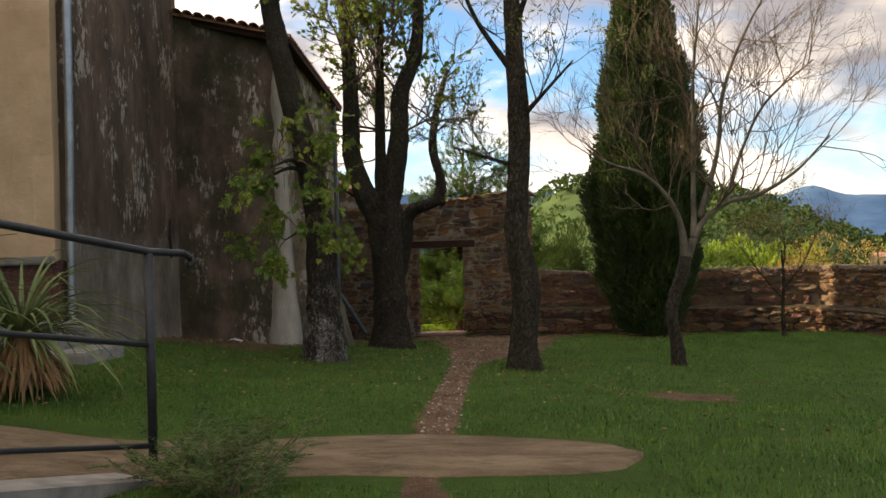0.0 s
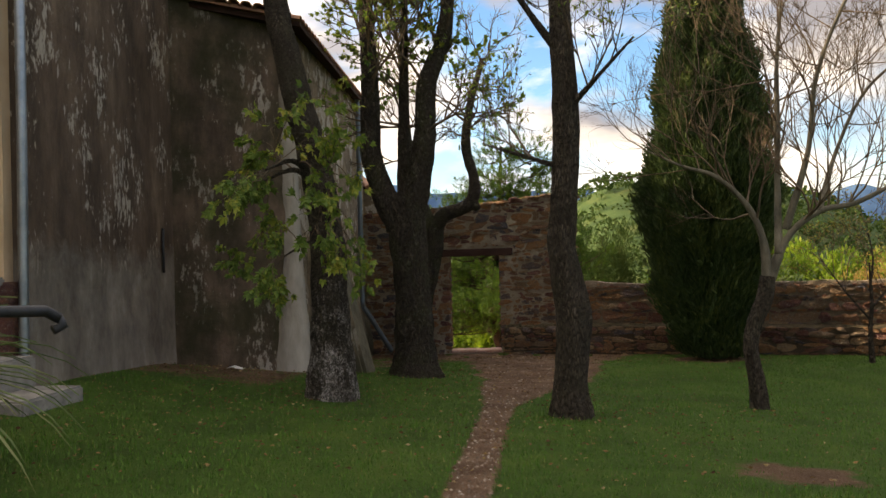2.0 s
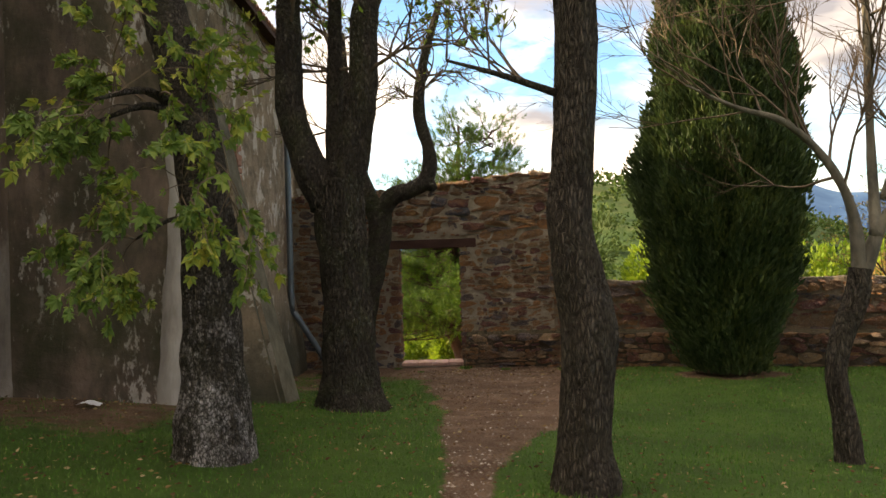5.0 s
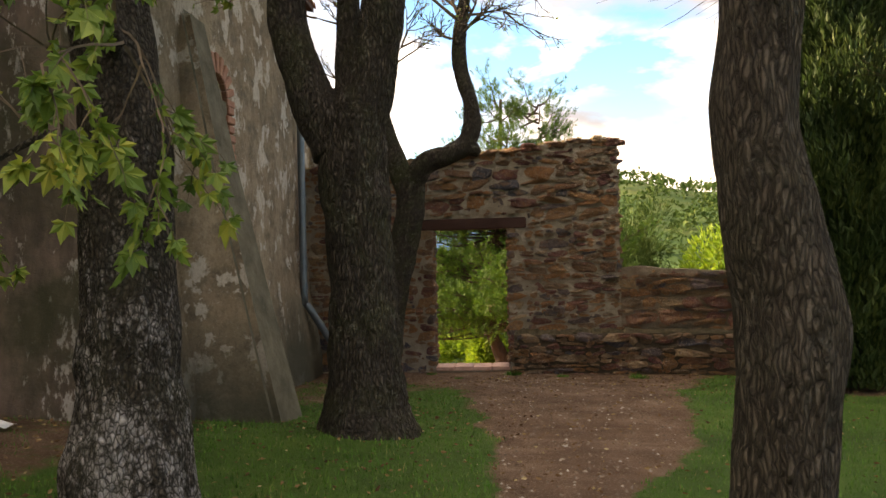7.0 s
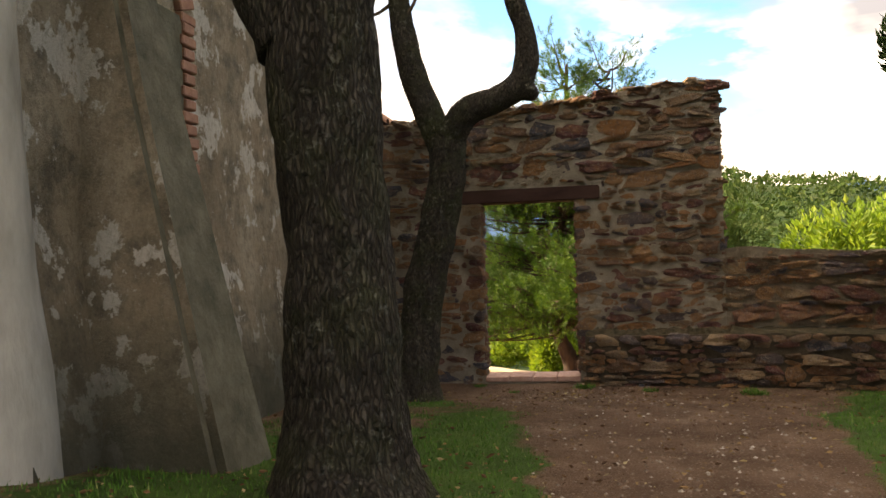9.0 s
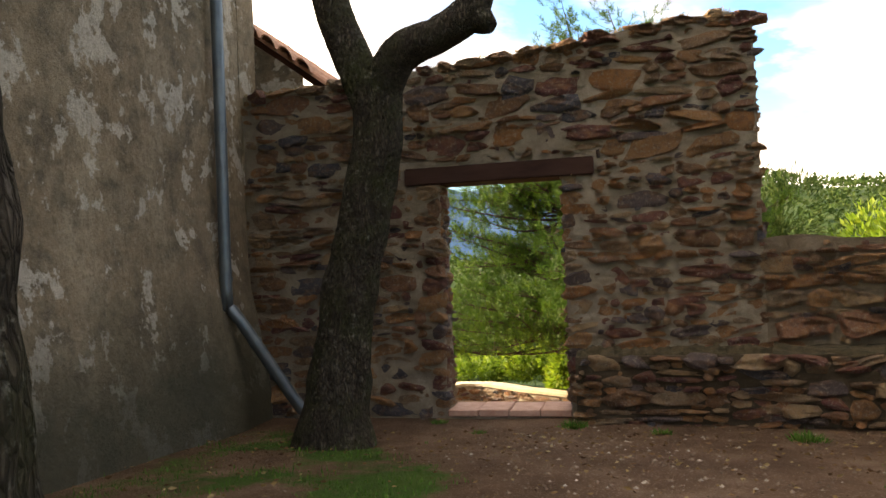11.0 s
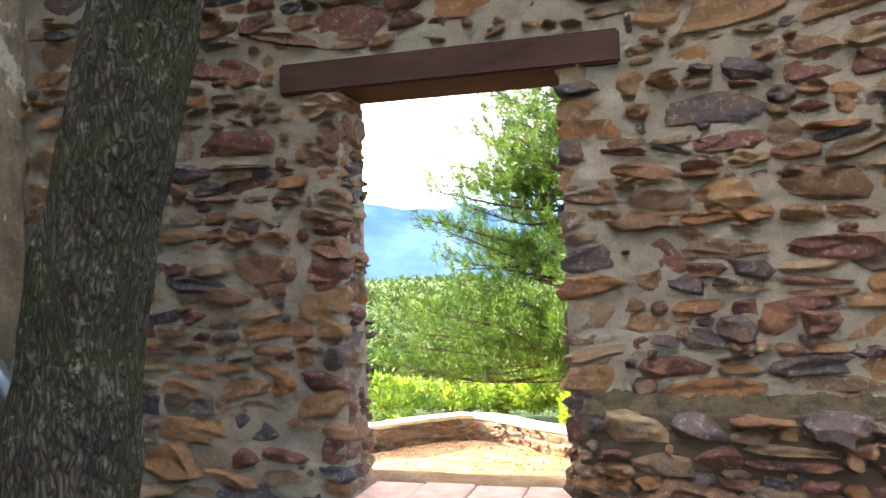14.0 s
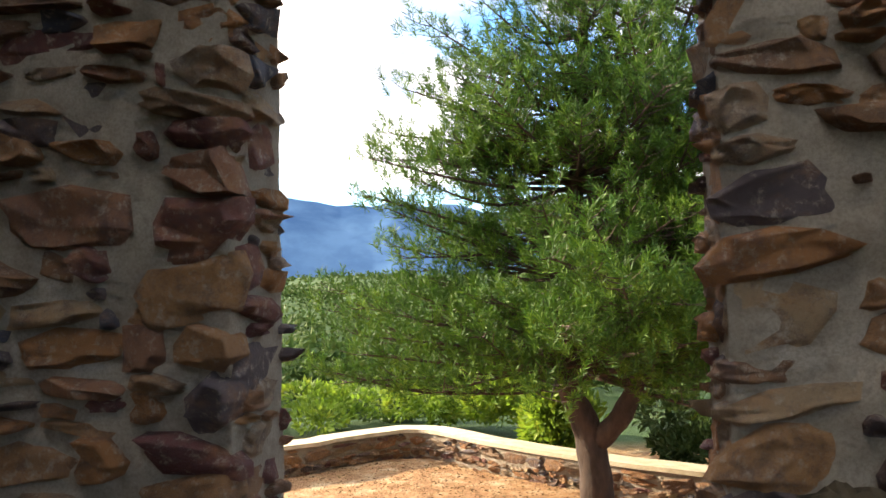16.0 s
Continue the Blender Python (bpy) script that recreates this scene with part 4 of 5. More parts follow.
tree("crooked_tree", (1.75, -9.25, gz(1.75, -9.25)), "slender crooked tree with dark ridged bark, nearly bare", C_TR, C_L, BARK_C, twig_from=C_L, leaves_mat=LEAF_ASH, leaf_size=0.06, leaf_n=1, depth=3, twig_len=0.85, twig_n=6, sides=72)

# tree D: small bare tree leaning, with a pale forked crown
D_TR = [(4.03, -8.05, gz(4.03, -8.05), 0.125), (4.0, -8.05, 0.5, 0.098), (3.94, -8.05, 0.9, 0.092), (4.0, -8.05, 1.2, 0.09), (4.12, -8.05, 1.5, 0.10), (4.16, -8.05, 1.75, 0.09)]
D_L = [[(4.16, -8.05, 1.7, 0.07), (4.12, -8.05, 2.2, 0.06), (3.95, -8.05, 2.6, 0.05), (3.6, -8.1, 2.95, 0.04), (3.2, -8.1, 3.1, 0.025), (2.8, -8.1, 3.3, 0.012)],
       [(4.18, -8.05, 1.7, 0.07), (4.4, -8.05, 2.2, 0.06), (4.75, -8.1, 2.5, 0.05), (5.2, -8.1, 2.6, 0.04), (5.7, -8.2, 2.9, 0.03), (6.2, -8.2, 3.4, 0.015)],
       [(4.3, -8.05, 2.0, 0.055), (4.35, -7.9, 2.8, 0.05), (4.4, -7.8, 3.6, 0.05), (4.45, -7.7, 4.4, 0.035), (4.6, -7.6, 5.6, 0.02)],
       [(4.4, -8.0, 2.3, 0.05), (4.65, -8.1, 3.2, 0.045), (4.75, -8.2, 4.1, 0.035), (5.1, -8.3, 5.0, 0.025), (5.6, -8.3, 5.8, 0.012)],
       [(4.75, -8.1, 2.5, 0.04), (5.1, -7.8, 3.3, 0.03), (5.5, -7.7, 4.0, 0.025), (6.2, -7.7, 4.6, 0.012)]]
D_L = [[(x, y, z, r * (1.0 if k == 0 else 0.72)) for k, (x, y, z, r) in enumerate(q)] for q in D_L]
tree("bare_tree", (4.03, -8.05, gz(4.03, -8.05)), "small leaning tree with pale bark and bare fine branches", D_TR, D_L, BARK_PALE, BARK_C, twig_from=D_L, depth=3, twig_len=1.1, twig_n=15, sides=24, spread=0.5)

# tree E: leaning mossy trunk against the wall
E_TR = [(-1.2, -1.35, gz(-1.2, -1.35), 0.36), (-1.17, -1.35, 0.25, 0.27), (-1.10, -1.35, 0.7, 0.225), (-1.02, -1.35, 1.2, 0.215), (-0.86, -1.35, 1.8, 0.195), (-0.74, -1.35, 2.4, 0.195), (-0.74, -1.35, 2.85, 0.2)]
E_L = [[(-0.76, -1.35, 2.6, 0.16), (-0.95, -1.35, 3.1, 0.15), (-1.12, -1.35, 3.6, 0.14), (-1.25, -1.35, 4.6, 0.1), (-1.3, -1.35, 5.8, 0.06)],
       [(-0.74, -1.35, 2.7, 0.17), (-0.5, -1.45, 2.98, 0.15), (-0.15, -1.5, 3.1, 0.14), (0.1, -1.5, 3.28, 0.135), (0.15, -1.5, 3.7, 0.11), (0.0, -1.5, 4.4, 0.10), (0.1, -1.5, 5.2, 0.08), (0.4, -1.5, 6.2, 0.05)],
       [(0.05, -1.5, 3.25, 0.12), (0.17, -1.52, 3.14, 0.10), (0.24, -1.53, 3.08, 0.05)]]
tree("mossy_tree", (-1.18, -1.35, gz(-1.18, -1.35)), "leaning tree with mossy bark and an elbowed bare limb", E_TR, E_L, BARK_MOSS, twig_from=[k[-4:] for k in E_L[:2]], leaves_mat=LEAF_ASH, leaf_size=0.05, leaf_n=1, depth=3, twig_len=0.9, twig_n=11, sides=72)


# cypress
def cypress(at, h, r, label):
    th = thing("cypress", at, label, "tree")
    v, f = limb([(0, 0, 0, 0.2), (0, 0, 1.0, 0.16), (0, 0, h * 0.6, 0.08), (0, 0, h * 0.95, 0.01)], 0.1, 12)
    part("trunk", mesh_of("trunk", v, f, BARK_PINE, True), th)
    s = Soup()

    def radius(z, w):
        q = r * float(np.interp(z / h, (0, 0.03, 0.13, 0.24, 0.34, 0.48, 0.58, 0.70, 0.86, 1.0), (0.44, 0.54, 0.84, 0.97, 1.0, 0.84, 0.67, 0.45, 0.24, 0.03)))
        cw, sw = math.cos(w), math.sin(w)
        return q * (0.98 + 0.2 * noise.noise(Vector((cw * 1.8, sw * 1.8, z * 0.8))) + 0.2 * noise.noise(Vector((cw * 5 * q, sw * 5 * q, z * 1.5))) + 0.1 * noise.noise(Vector((cw * 11 * q, sw * 11 * q, z * 3.4))))

    core, cf = [], []
    for j in range(40):
        for i in range(24):
            w, z = 2 * math.pi * i / 24, 0.3 + (h - 0.8) * j / 39
            q = radius(z, w) * 0.72
            core.append((math.cos(w) * q, math.sin(w) * q, z))
            if j < 39:
                cf.append((j * 24 + i, j * 24 + (i + 1) % 24, (j + 1) * 24 + (i + 1) % 24, (j + 1) * 24 + i))
    part("inner_foliage", mesh_of("inner_foliage", core, cf, LEAF_CYP), th)
    count = 0
    while count < 100000:
        z, w = h * rng.random() + 0.1, rng.uniform(0, 2 * math.pi)
        q = radius(min(z, h), w)
        if rng.random() > q / (1.3 * r):
            continue
        count += 1
        q *= rng.uniform(0.72, 1.06)
        p = Vector((math.cos(w) * q, math.sin(w) * q, z))
        leaf(s, p, Vector((math.cos(w) * 0.6, math.sin(w) * 0.6, 1.0)) + rv(0.55), rng.uniform(0.05, 0.16), 0.34)
    part("crown", s.mesh("crown", LEAF_CYP), th, "dense dark green upright sprays")
    return th


cypress((4.66, -2.45, gz(4.66, -2.45)), 10.4, 1.14, "tall dark green cypress standing before the parapet")


# pine beyond the doorway
def pine(at, label):
    th = thing("pine_tree", at, label, "tree")
    tr = [(0, 0, -0.1, 0.24), (-0.02, 0, 0.5, 0.2), (-0.12, 0.02, 1.1, 0.18), (-0.35, 0.05, 1.7, 0.15), (-0.3, 0.1, 3.0, 0.13), (-0.1, 0.1, 5.0, 0.09), (0.05, 0.1, 7.8, 0.03)]
    v, f = limb(tr, 0.06, 24)
    part("trunk", mesh_of("trunk", v, f, BARK_PINE, True), th)
    ls = [[(0, 0, 0.9, 0.15), (0.35, -0.1, 1.3, 0.13), (0.6, -0.1, 2.0, 0.1), (0.8, 0, 3.6, 0.07), (1.0, 0.1, 5.8, 0.03)]]
    for k in ls:
        v, f = limb(k, 0.06, 16)
        part("limb", mesh_of("limb", v, f, BARK_PINE, True), th)
    wood, needles = Soup(), Soup()
    i = 0
    while i < 330:
        z = 1.75 + 6.15 * rng.random()
        full = float(np.interp(z, (1.4, 2.0, 2.8, 4.4, 5.6, 7.0, 7.9), (3.6, 3.8, 3.3, 2.9, 1.9, 1.1, 0.35)))
        w = rng.uniform(0, 2 * math.pi)
        if rng.random() > full / 3.8 or noise.noise(Vector((math.cos(w) * 1.5, math.sin(w) * 1.5, z * 1.2))) < -0.42:
            continue
        i += 1
        base = np.array(curve_points(tr if rng.random() < 0.6 else ls[0], 0.2))
        o = base[np.argmin(abs(base[:, 2] - z))]
        reach = full * rng.uniform(0.4, 1.0)
        st = Vector((o[0], o[1], min(z, 7.6)))
        out = Vector((math.cos(w), math.sin(w), 0))
        end = st + out * reach + Vector((0, 0, rng.uniform(-0.35, 0.9)))
        mid = (st + end) / 2 + Vector((0, 0, rng.uniform(-0.3, 0.05)))
        rows = curve_points([(*st, 0.034), (*mid, 0.02), (*end, 0.007)], 0.22)
        wood.add(*tube([r[:3] for r in rows], [r[3] for r in rows], 5, False))
        for k in range(int(len(rows) * 0.35), len(rows)):
            far = k / len(rows)
            for sg in (-1, 1):
                at = Vector(rows[k][:3])
                side = (out * rng.uniform(0.5, 1.1) + Vector((-out.y, out.x, 0)) * sg * rng.uniform(0.5, 1.0) + Vector((0, 0, rng.uniform(0.05, 0.7)))).normalized()
                reach2 = (0.25 + 0.5 * (1 - far)) * rng.uniform(0.6, 1.2)
                wood.add(*tube([at, at + side * reach2 * 0.5 + Vector((0, 0, -0.02)), at + side * reach2], [0.008, 0.006, 0.003], 3, False))
                for q in range(3):
                    c = at + side * reach2 * (0.45 + 0.28 * q) + rv(0.16)
                    up = (side * 0.7 + Vector((0, 0, 0.9)) + rv(0.35)).normalized()
                    for _ in range(30):
                        leaf(needles, c + up * rng.uniform(-0.08, 0.1), up * 0.8 + rv(0.9), rng.uniform(0.07, 0.14), 0.05)
    ob = part("branch_work", wood.mesh("branch_work", BARK_PINE), th)
    ob["kind"] = "stuff"
    part("crown", needles.mesh("crown", LEAF_PINE), th, "sunlit tufts of long green needles")
    return th


pine((0.2, 8.7, gz(0.2, 8.7)), "spreading green pine in sun on the terrace below")


# a second pine and sunlit tree tops beyond the wall
def leafy_crown(name, at, size, mat, label, n=2600, leaf_size=0.16, base=0.0, category="tree", stem=True, width=0.5, lumps=9):
    """A tree or shrub with a short stem and a lumpy, gappy crown of leaves."""
    th = thing(name, at, label, category)
    sx, sy, sz = size
    if stem:
        v, f = limb([(0, 0, -0.1, 0.05 * sx), (0.02, 0, base + sz * 0.4, 0.035 * sx), (0, 0.03, base + sz * 0.85, 0.01)], 0.12, 10)
        part("trunk", mesh_of("trunk", v, f, BARK_PINE, True), th)
    s = Soup()
    cs = [(Vector((rng.gauss(0, 0.42) * sx, rng.gauss(0, 0.42) * sy, base + sz * rng.uniform(0.25, 0.85))), rng.uniform(0.28, 0.5)) for _ in range(lumps)]
    for _ in range(n):
        c, q = rng.choice(cs)
        d = rv().normalized()
        p = c + Vector((d.x * sx, d.y * sy, d.z * sz * 0.6)) * q * rng.uniform(0.75, 1.05)
        leaf(s, p, d + Vector((0, 0, 0.5)) + rv(0.6), leaf_size * rng.uniform(0.6, 1.4), width)
    part("crown", s.mesh("crown", mat), th)
    return th


leafy_crown("pine_tree", (3.9, 14.2, gz(3.9, 14.2)), (1.5, 1.5, 5.2), LEAF_WOOD, "dark green young pine behind the parapet", 9000, 0.22, 0.4, width=0.14, lumps=16)
for x, y, z, sx, sz in ((6.3, 12.6, 2.25, 1.5, 4.0), (7.6, 12.4, 2.2, 1.7, 4.2), (9.0, 12.1, 2.25, 1.6, 4.0), (10.6, 11.6, 2.2, 1.7, 4.0), (12.2, 11.1, 2.1, 1.7, 4.0)):
    g = gz(x, y)
    leafy_crown("broadleaf_tree", (x, y, g), (sx, sx, z - g), LEAF_BRIGHT, "sunlit yellow-green tree top beyond the parapet", 5200, 0.2, 0.0, width=0.5, lumps=14)
# shrubs below the terrace
for x, y, top, sx, mat in ((-5.6, 14.4, -1.0, 1.3, LEAF_BRIGHT), (-4.2, 16.4, -1.3, 1.3, LEAF_BUSH), (-2.9, 14.6, -1.5, 1.0, LEAF_BRIGHT), (-1.8, 13.8, -0.9, 1.0, LEAF_BRIGHT), (-0.9, 11.6, -0.1, 0.7, LEAF_BRIGHT), (-0.45, 11.1, -0.6, 0.6, LEAF_BRIGHT), (1.4, 11.4, -0.9, 0.9, LEAF_BUSH), (3.2, 11.0, -0.7, 1.0, LEAF_BUSH), (-7.2, 13.6, 0.3, 1.6, LEAF_BUSH)):
    g = gz(x, y)
    leafy_crown("shrub", (x, y, g), (sx, sx, max(1.0, top - g)), mat, "sunlit leafy shrub below the terrace wall", 2600, 0.13, 0.0, "shrub", False)
# autumn shrubs seen over the parapet
for x, y, top, sx, mat in ((9.2, 2.2, 2.0, 1.1, LEAF_AUTUMN), (11.4, 2.0, 2.15, 1.3, LEAF_AUTUMN), (13.4, 1.0, 2.0, 1.2, LEAF_AUTUMN), (7.6, 3.4, 1.6, 0.9, LEAF_BUSH)):
    g = gz(x, y)
    leafy_crown("autumn_shrub", (x, y, g), (sx, sx, top - g), mat, "thin straw-coloured autumn shrub beyond the parapet", 2300, 0.075, 0.2, "shrub")

# woodland on the slopes, far and uncountable
wood = Soup()
for i in range(6400):
    near = i < 500
    a = rng.uniform(-0.75, 0.02) if near else rng.uniform(-0.75, 0.85)
    d = rng.uniform(24, 90) if near else 85 * (820 / 85) ** (rng.random() ** 0.8)
    x, y = math.sin(a) * d, math.cos(a) * d
    z = ground_z(x, y)
    q = rng.uniform(1.0, 1.9) if near else rng.uniform(1.7, 3.4) * (1 + d / 700)
    for _ in range(110 if near else 26):
        dr = rv().normalized()
        p = Vector((x, y, z + q * 0.35)) + Vector((dr.x, dr.y, abs(dr.z) * 1.1)) * q * rng.uniform(0.7, 1.05)
        leaf(wood, p, dr + rv(0.5) + Vector((0, 0, 0.4)), q * (rng.uniform(0.15, 0.3) if near else rng.uniform(0.3, 0.6)), 0.6 if near else 0.8)
tagged(new("woodland", wood.mesh("woodland", LEAF_WOOD)), "green wooded hillside across the valley", "woodland", kind="stuff")


# mountains on the horizon, their haze painted as blue colour and glow
def backdrop():
    m = Mat("mountain_haze", 1.0, 0.0)
    m.world_co()
    # aerial haze put into the base colour, with weak emission to lift it
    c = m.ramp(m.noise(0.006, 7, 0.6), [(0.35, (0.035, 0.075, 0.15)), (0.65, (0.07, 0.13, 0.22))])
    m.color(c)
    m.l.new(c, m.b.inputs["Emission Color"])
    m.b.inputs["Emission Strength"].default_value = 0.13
    v, f = [], []
    n = 260
    for i in range(n + 1):
        a = -1.4 + 2.8 * i / n
        for k, (d, part_h) in enumerate(((1900, 0.0), (2150, 0.55), (2400, 1.0))):
            top = 140 + 45 * math.sin(a * 6.3 + 1.0) + 30 * math.sin(a * 15 + 2.2) + 22 * noise.noise(Vector((a * 26, 3, 3))) + 150 * smooth01(-0.05, -0.25, a)
            v.append((math.sin(a) * d, math.cos(a) * d, -40 + (top + 40) * part_h))
    for i in range(n):
        for k in range(2):
            f.append((i * 3 + k, (i + 1) * 3 + k, (i + 1) * 3 + k + 1, i * 3 + k + 1))
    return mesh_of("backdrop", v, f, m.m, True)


tagged(new("backdrop", backdrop()), "mountains on the horizon with blue haze painted in", "mountains", kind="structure")

# red-roofed houses far away
for x, y in ((210, 430), (262, 455), (300, 400)):
    z = ground_z(x, y) + 2
    th = thing("far_house", (x, y, z), "small far house with a red tiled roof among trees", "house", "houses on the far slope")
    part("wall", bm_mesh("wall", box_bm(-7, 7, -5, 5, -4, 4.5), OCHRE), th)
    bm = bmesh.new()
    vs = [bm.verts.new(c) for c in ((-7.6, -5.6, 4.4), (7.6, -5.6, 4.4), (7.6, 5.6, 4.4), (-7.6, 5.6, 4.4), (-7.6, 0, 7), (7.6, 0, 7))]
    for q in ((0, 1, 5, 4), (2, 3, 4, 5), (0, 4, 3), (1, 2, 5), (3, 2, 1, 0)):
        bm.faces.new([vs[i] for i in q])
    part("roof", bm_mesh("roof", bm, TERRACOTTA), th)
    for wx in (-4, 0, 4):
        part("window", bm_mesh("window", box_bm(wx - 0.7, wx + 0.7, -5.1, -4.95, 0.6, 2.4), IRON), th)

# ---------------------------------------------------------------- terrace wall outside
TERR = [(-7.5, 8.4), (-4.6, 10.0), (-3.9, 10.8), (-2.75, 11.6), (-1.33, 10.6), (-0.08, 9.8), (1.16, 9.14), (3.6, 8.2), (5.2, 7.4)]


def terrace_wall():
    body, cap = Soup(), Soup()
    rows = curve_points([(x, y, 0, 0) for x, y in TERR], 0.3)
    for soup, w, z0, z1 in ((body, 0.17, -2.3, -1.52), (cap, 0.205, -1.52, -1.46)):
        v, f = [], []
        for i, r in enumerate(rows):
            d = rows[min(i + 1, len(rows) - 1)] - rows[max(i - 1, 0)]
            nrm = Vector((-d[1], d[0], 0)).normalized()
            p = Vector((r[0], r[1], 0))
            j = 0.02 * noise.noise(p * 3)
            for s_, z in ((-1, z0), (-1, z1), (1, z1), (1, z0)):
                v.append(p + nrm * s_ * (w + j) + Vector((0, 0, z + j)))
        for i in range(len(rows) - 1):
            for k in range(4):
                f.append((i * 4 + k, i * 4 + (k + 1) % 4, (i + 1) * 4 + (k + 1) % 4, (i + 1) * 4 + k))
        f += [(3, 2, 1, 0), tuple(len(v) - 4 + k for k in range(4))]
        soup.add(v, f)
    return body, cap, rows


tb, tc, trows = terrace_wall()
terrace = tagged(new("wall_terrace", tb.mesh("wall_terrace", MORTAR)), "low curved stone wall edging the sunlit terrace", "wall", kind="structure")
part("coping", tc.mesh("coping", WALL_CAP), terrace, "pale smooth cement coping")

# ---------------------------------------------------------------- house details
# pale rounded corner with a battered foot
v, f = [], []
for j in range(33):
    z = -0.2 + 6.0 * j / 32
    q = 0.15 + 0.17 * (1 - smooth01(0.2, 2.6, z))
    for k in range(16):
        w = 2 * math.pi * k / 16
        p = Vector((-2.36 + math.cos(w) * q, -6.0 + math.sin(w) * q, z))
        v.append(p + Vector((math.cos(w), math.sin(w), 0)) * 0.03 * noise.noise(p * 2.5))
        if j < 32:
            f.append((j * 16 + k, j * 16 + (k + 1) % 16, (j + 1) * 16 + (k + 1) % 16, (j + 1) * 16 + k))
PALE_PLASTER = mat_simple("pale_limewash", (0.15, 0.13, 0.105), (0.42, 0.385, 0.335), 2.6, 0.92, bump=0.02, stretch=(1, 1, 0.3))
h_part("corner_pier", mesh_of("corner_pier", v, f, PALE_PLASTER, True), "rounded limewashed corner with a swollen foot")
# sloping buttress against the side wall
bm = bmesh.new()
ring = []
for (y0, y1, x, z) in ((-5.50, -4.75, -1.22, -0.2), (-5.42, -4.75, -1.5, 0.9), (-5.28, -4.72, -1.92, 2.6), (-5.15, -4.7, -2.25, 4.1)):
    ring.append([bm.verts.new(c) for c in ((-2.7, y0, z), (x, y0, z), (x, y1, z), (-2.7, y1, z))])
for a, b in zip(ring, ring[1:]):
    for k in range(4):
        bm.faces.new((a[k], a[(k + 1) % 4], b[(k + 1) % 4], b[k]))
bm.faces.new(ring[-1])
bm.faces.new(ring[0][::-1])
bmesh.ops.bevel(bm, geom=[e for e in bm.edges], offset=0.06, segments=2, affect="EDGES")
BUTTRESS = mat_simple("dark_plaster", (0.05, 0.048, 0.03), (0.15, 0.135, 0.095), 4, 0.95, bump=0.03)
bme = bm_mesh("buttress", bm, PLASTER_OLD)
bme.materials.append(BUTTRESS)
# faces turned towards +x take the darker plaster
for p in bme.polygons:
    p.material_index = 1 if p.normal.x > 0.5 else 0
h_part("buttress", bme, "sloping plaster buttress, darker plaster on its sloping side")
# bricked-up arched window
win = thing("arched_window", (-2.36, -4.25, 2.1), "brick-edged arch of a blocked old window", "window")
inv = Matrix.Translation((2.36, 4.25, -2.1))


def win_part(name, me):
    ob = new(name, me)
    ob.parent = win
    ob.matrix_parent_inverse = inv


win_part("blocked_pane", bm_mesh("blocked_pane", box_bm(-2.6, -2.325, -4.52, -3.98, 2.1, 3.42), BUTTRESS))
for k in range(11):
    w = math.pi * k / 10
    bm = box_bm(-0.05, 0.05, -0.04, 0.04, -0.11, 0.11, 0.01)
    bmesh.ops.transform(bm, matrix=Matrix.Translation((-2.355, -4.25 + math.cos(w) * 0.36, 3.42 + math.sin(w) * 0.36)) @ Matrix.Rotation(w - math.pi / 2, 4, "X"), verts=bm.verts[:])
    win_part("brick", bm_mesh("brick", bm, BRICK))
for sd in (-4.60, -3.90):
    for k in range(13):
        win_part("brick", bm_mesh("brick", box_bm(-2.45, -2.30, sd - 0.08 - 0.03 * (k % 2), sd + 0.08 + 0.03 * (k % 2), 2.1 + k * 0.1, 2.18 + k * 0.1, 0.01), BRICK))

# tiled lean-to behind the courtyard wall
shed = thing("lean_to", (-4.0, 2.0, 0), "low rendered lean-to with a red tiled roof", "shed")


def s_part(name, me, label=""):
    ob = new(name, me)
    ob.parent = shed
    ob.matrix_parent_inverse = Matrix.Translation((4.0, -2.0, 0))
    return ob


s_part("wall", poly_wall("wall", (-2.12, 0.4), (-2.12, 3.2), 0.3, -1.6, 3.3, PLASTER_OLD))
s_part("end_wall", poly_wall("end_wall", (-4.4, 0.42), (-2.14, 0.42), 0.06, -0.2, 3.4, PLASTER_OLD, 0, lambda t: 5.06 - 1.66 * t))
roof(s_part, (-2.08, 0.5, 3.42), (-2.08, 3.3, 3.42), 2.3, 1.72)

# ochre house: ledge and steps at its corner
o_part("string_ledge", bm_mesh("string_ledge", box_bm(-9.5, -3.9, -10.62, -10.5, 1.9, 2.0, 0.02, 2), CEMENT), "thin grey ledge under the plaster")
steps = thing("stone_steps", (-4.2, -11, 0.5), "two worn cement steps at the house corner", "steps")
for nm, b in (("step", (-6.5, -3.02, -11.55, -10.60, 0.3, 0.92)), ("step", (-6.5, -3.5, -11.2, -10.62, 0.9, 1.22))):
    ob = new(nm, bm_mesh(nm, box_bm(*b, 0.022, 2), CEMENT))
    ob.parent = steps
    ob.matrix_parent_inverse = Matrix.Translation((4.2, 11, -0.5))

# unseen wall added left behind the camera to keep sun off the lawn
o_part("sun_block_wall", poly_wall("sun_block_wall", (-7.2, -30), (-7.2, -10.6), 0.4, 0.2, 8.0, OCHRE))

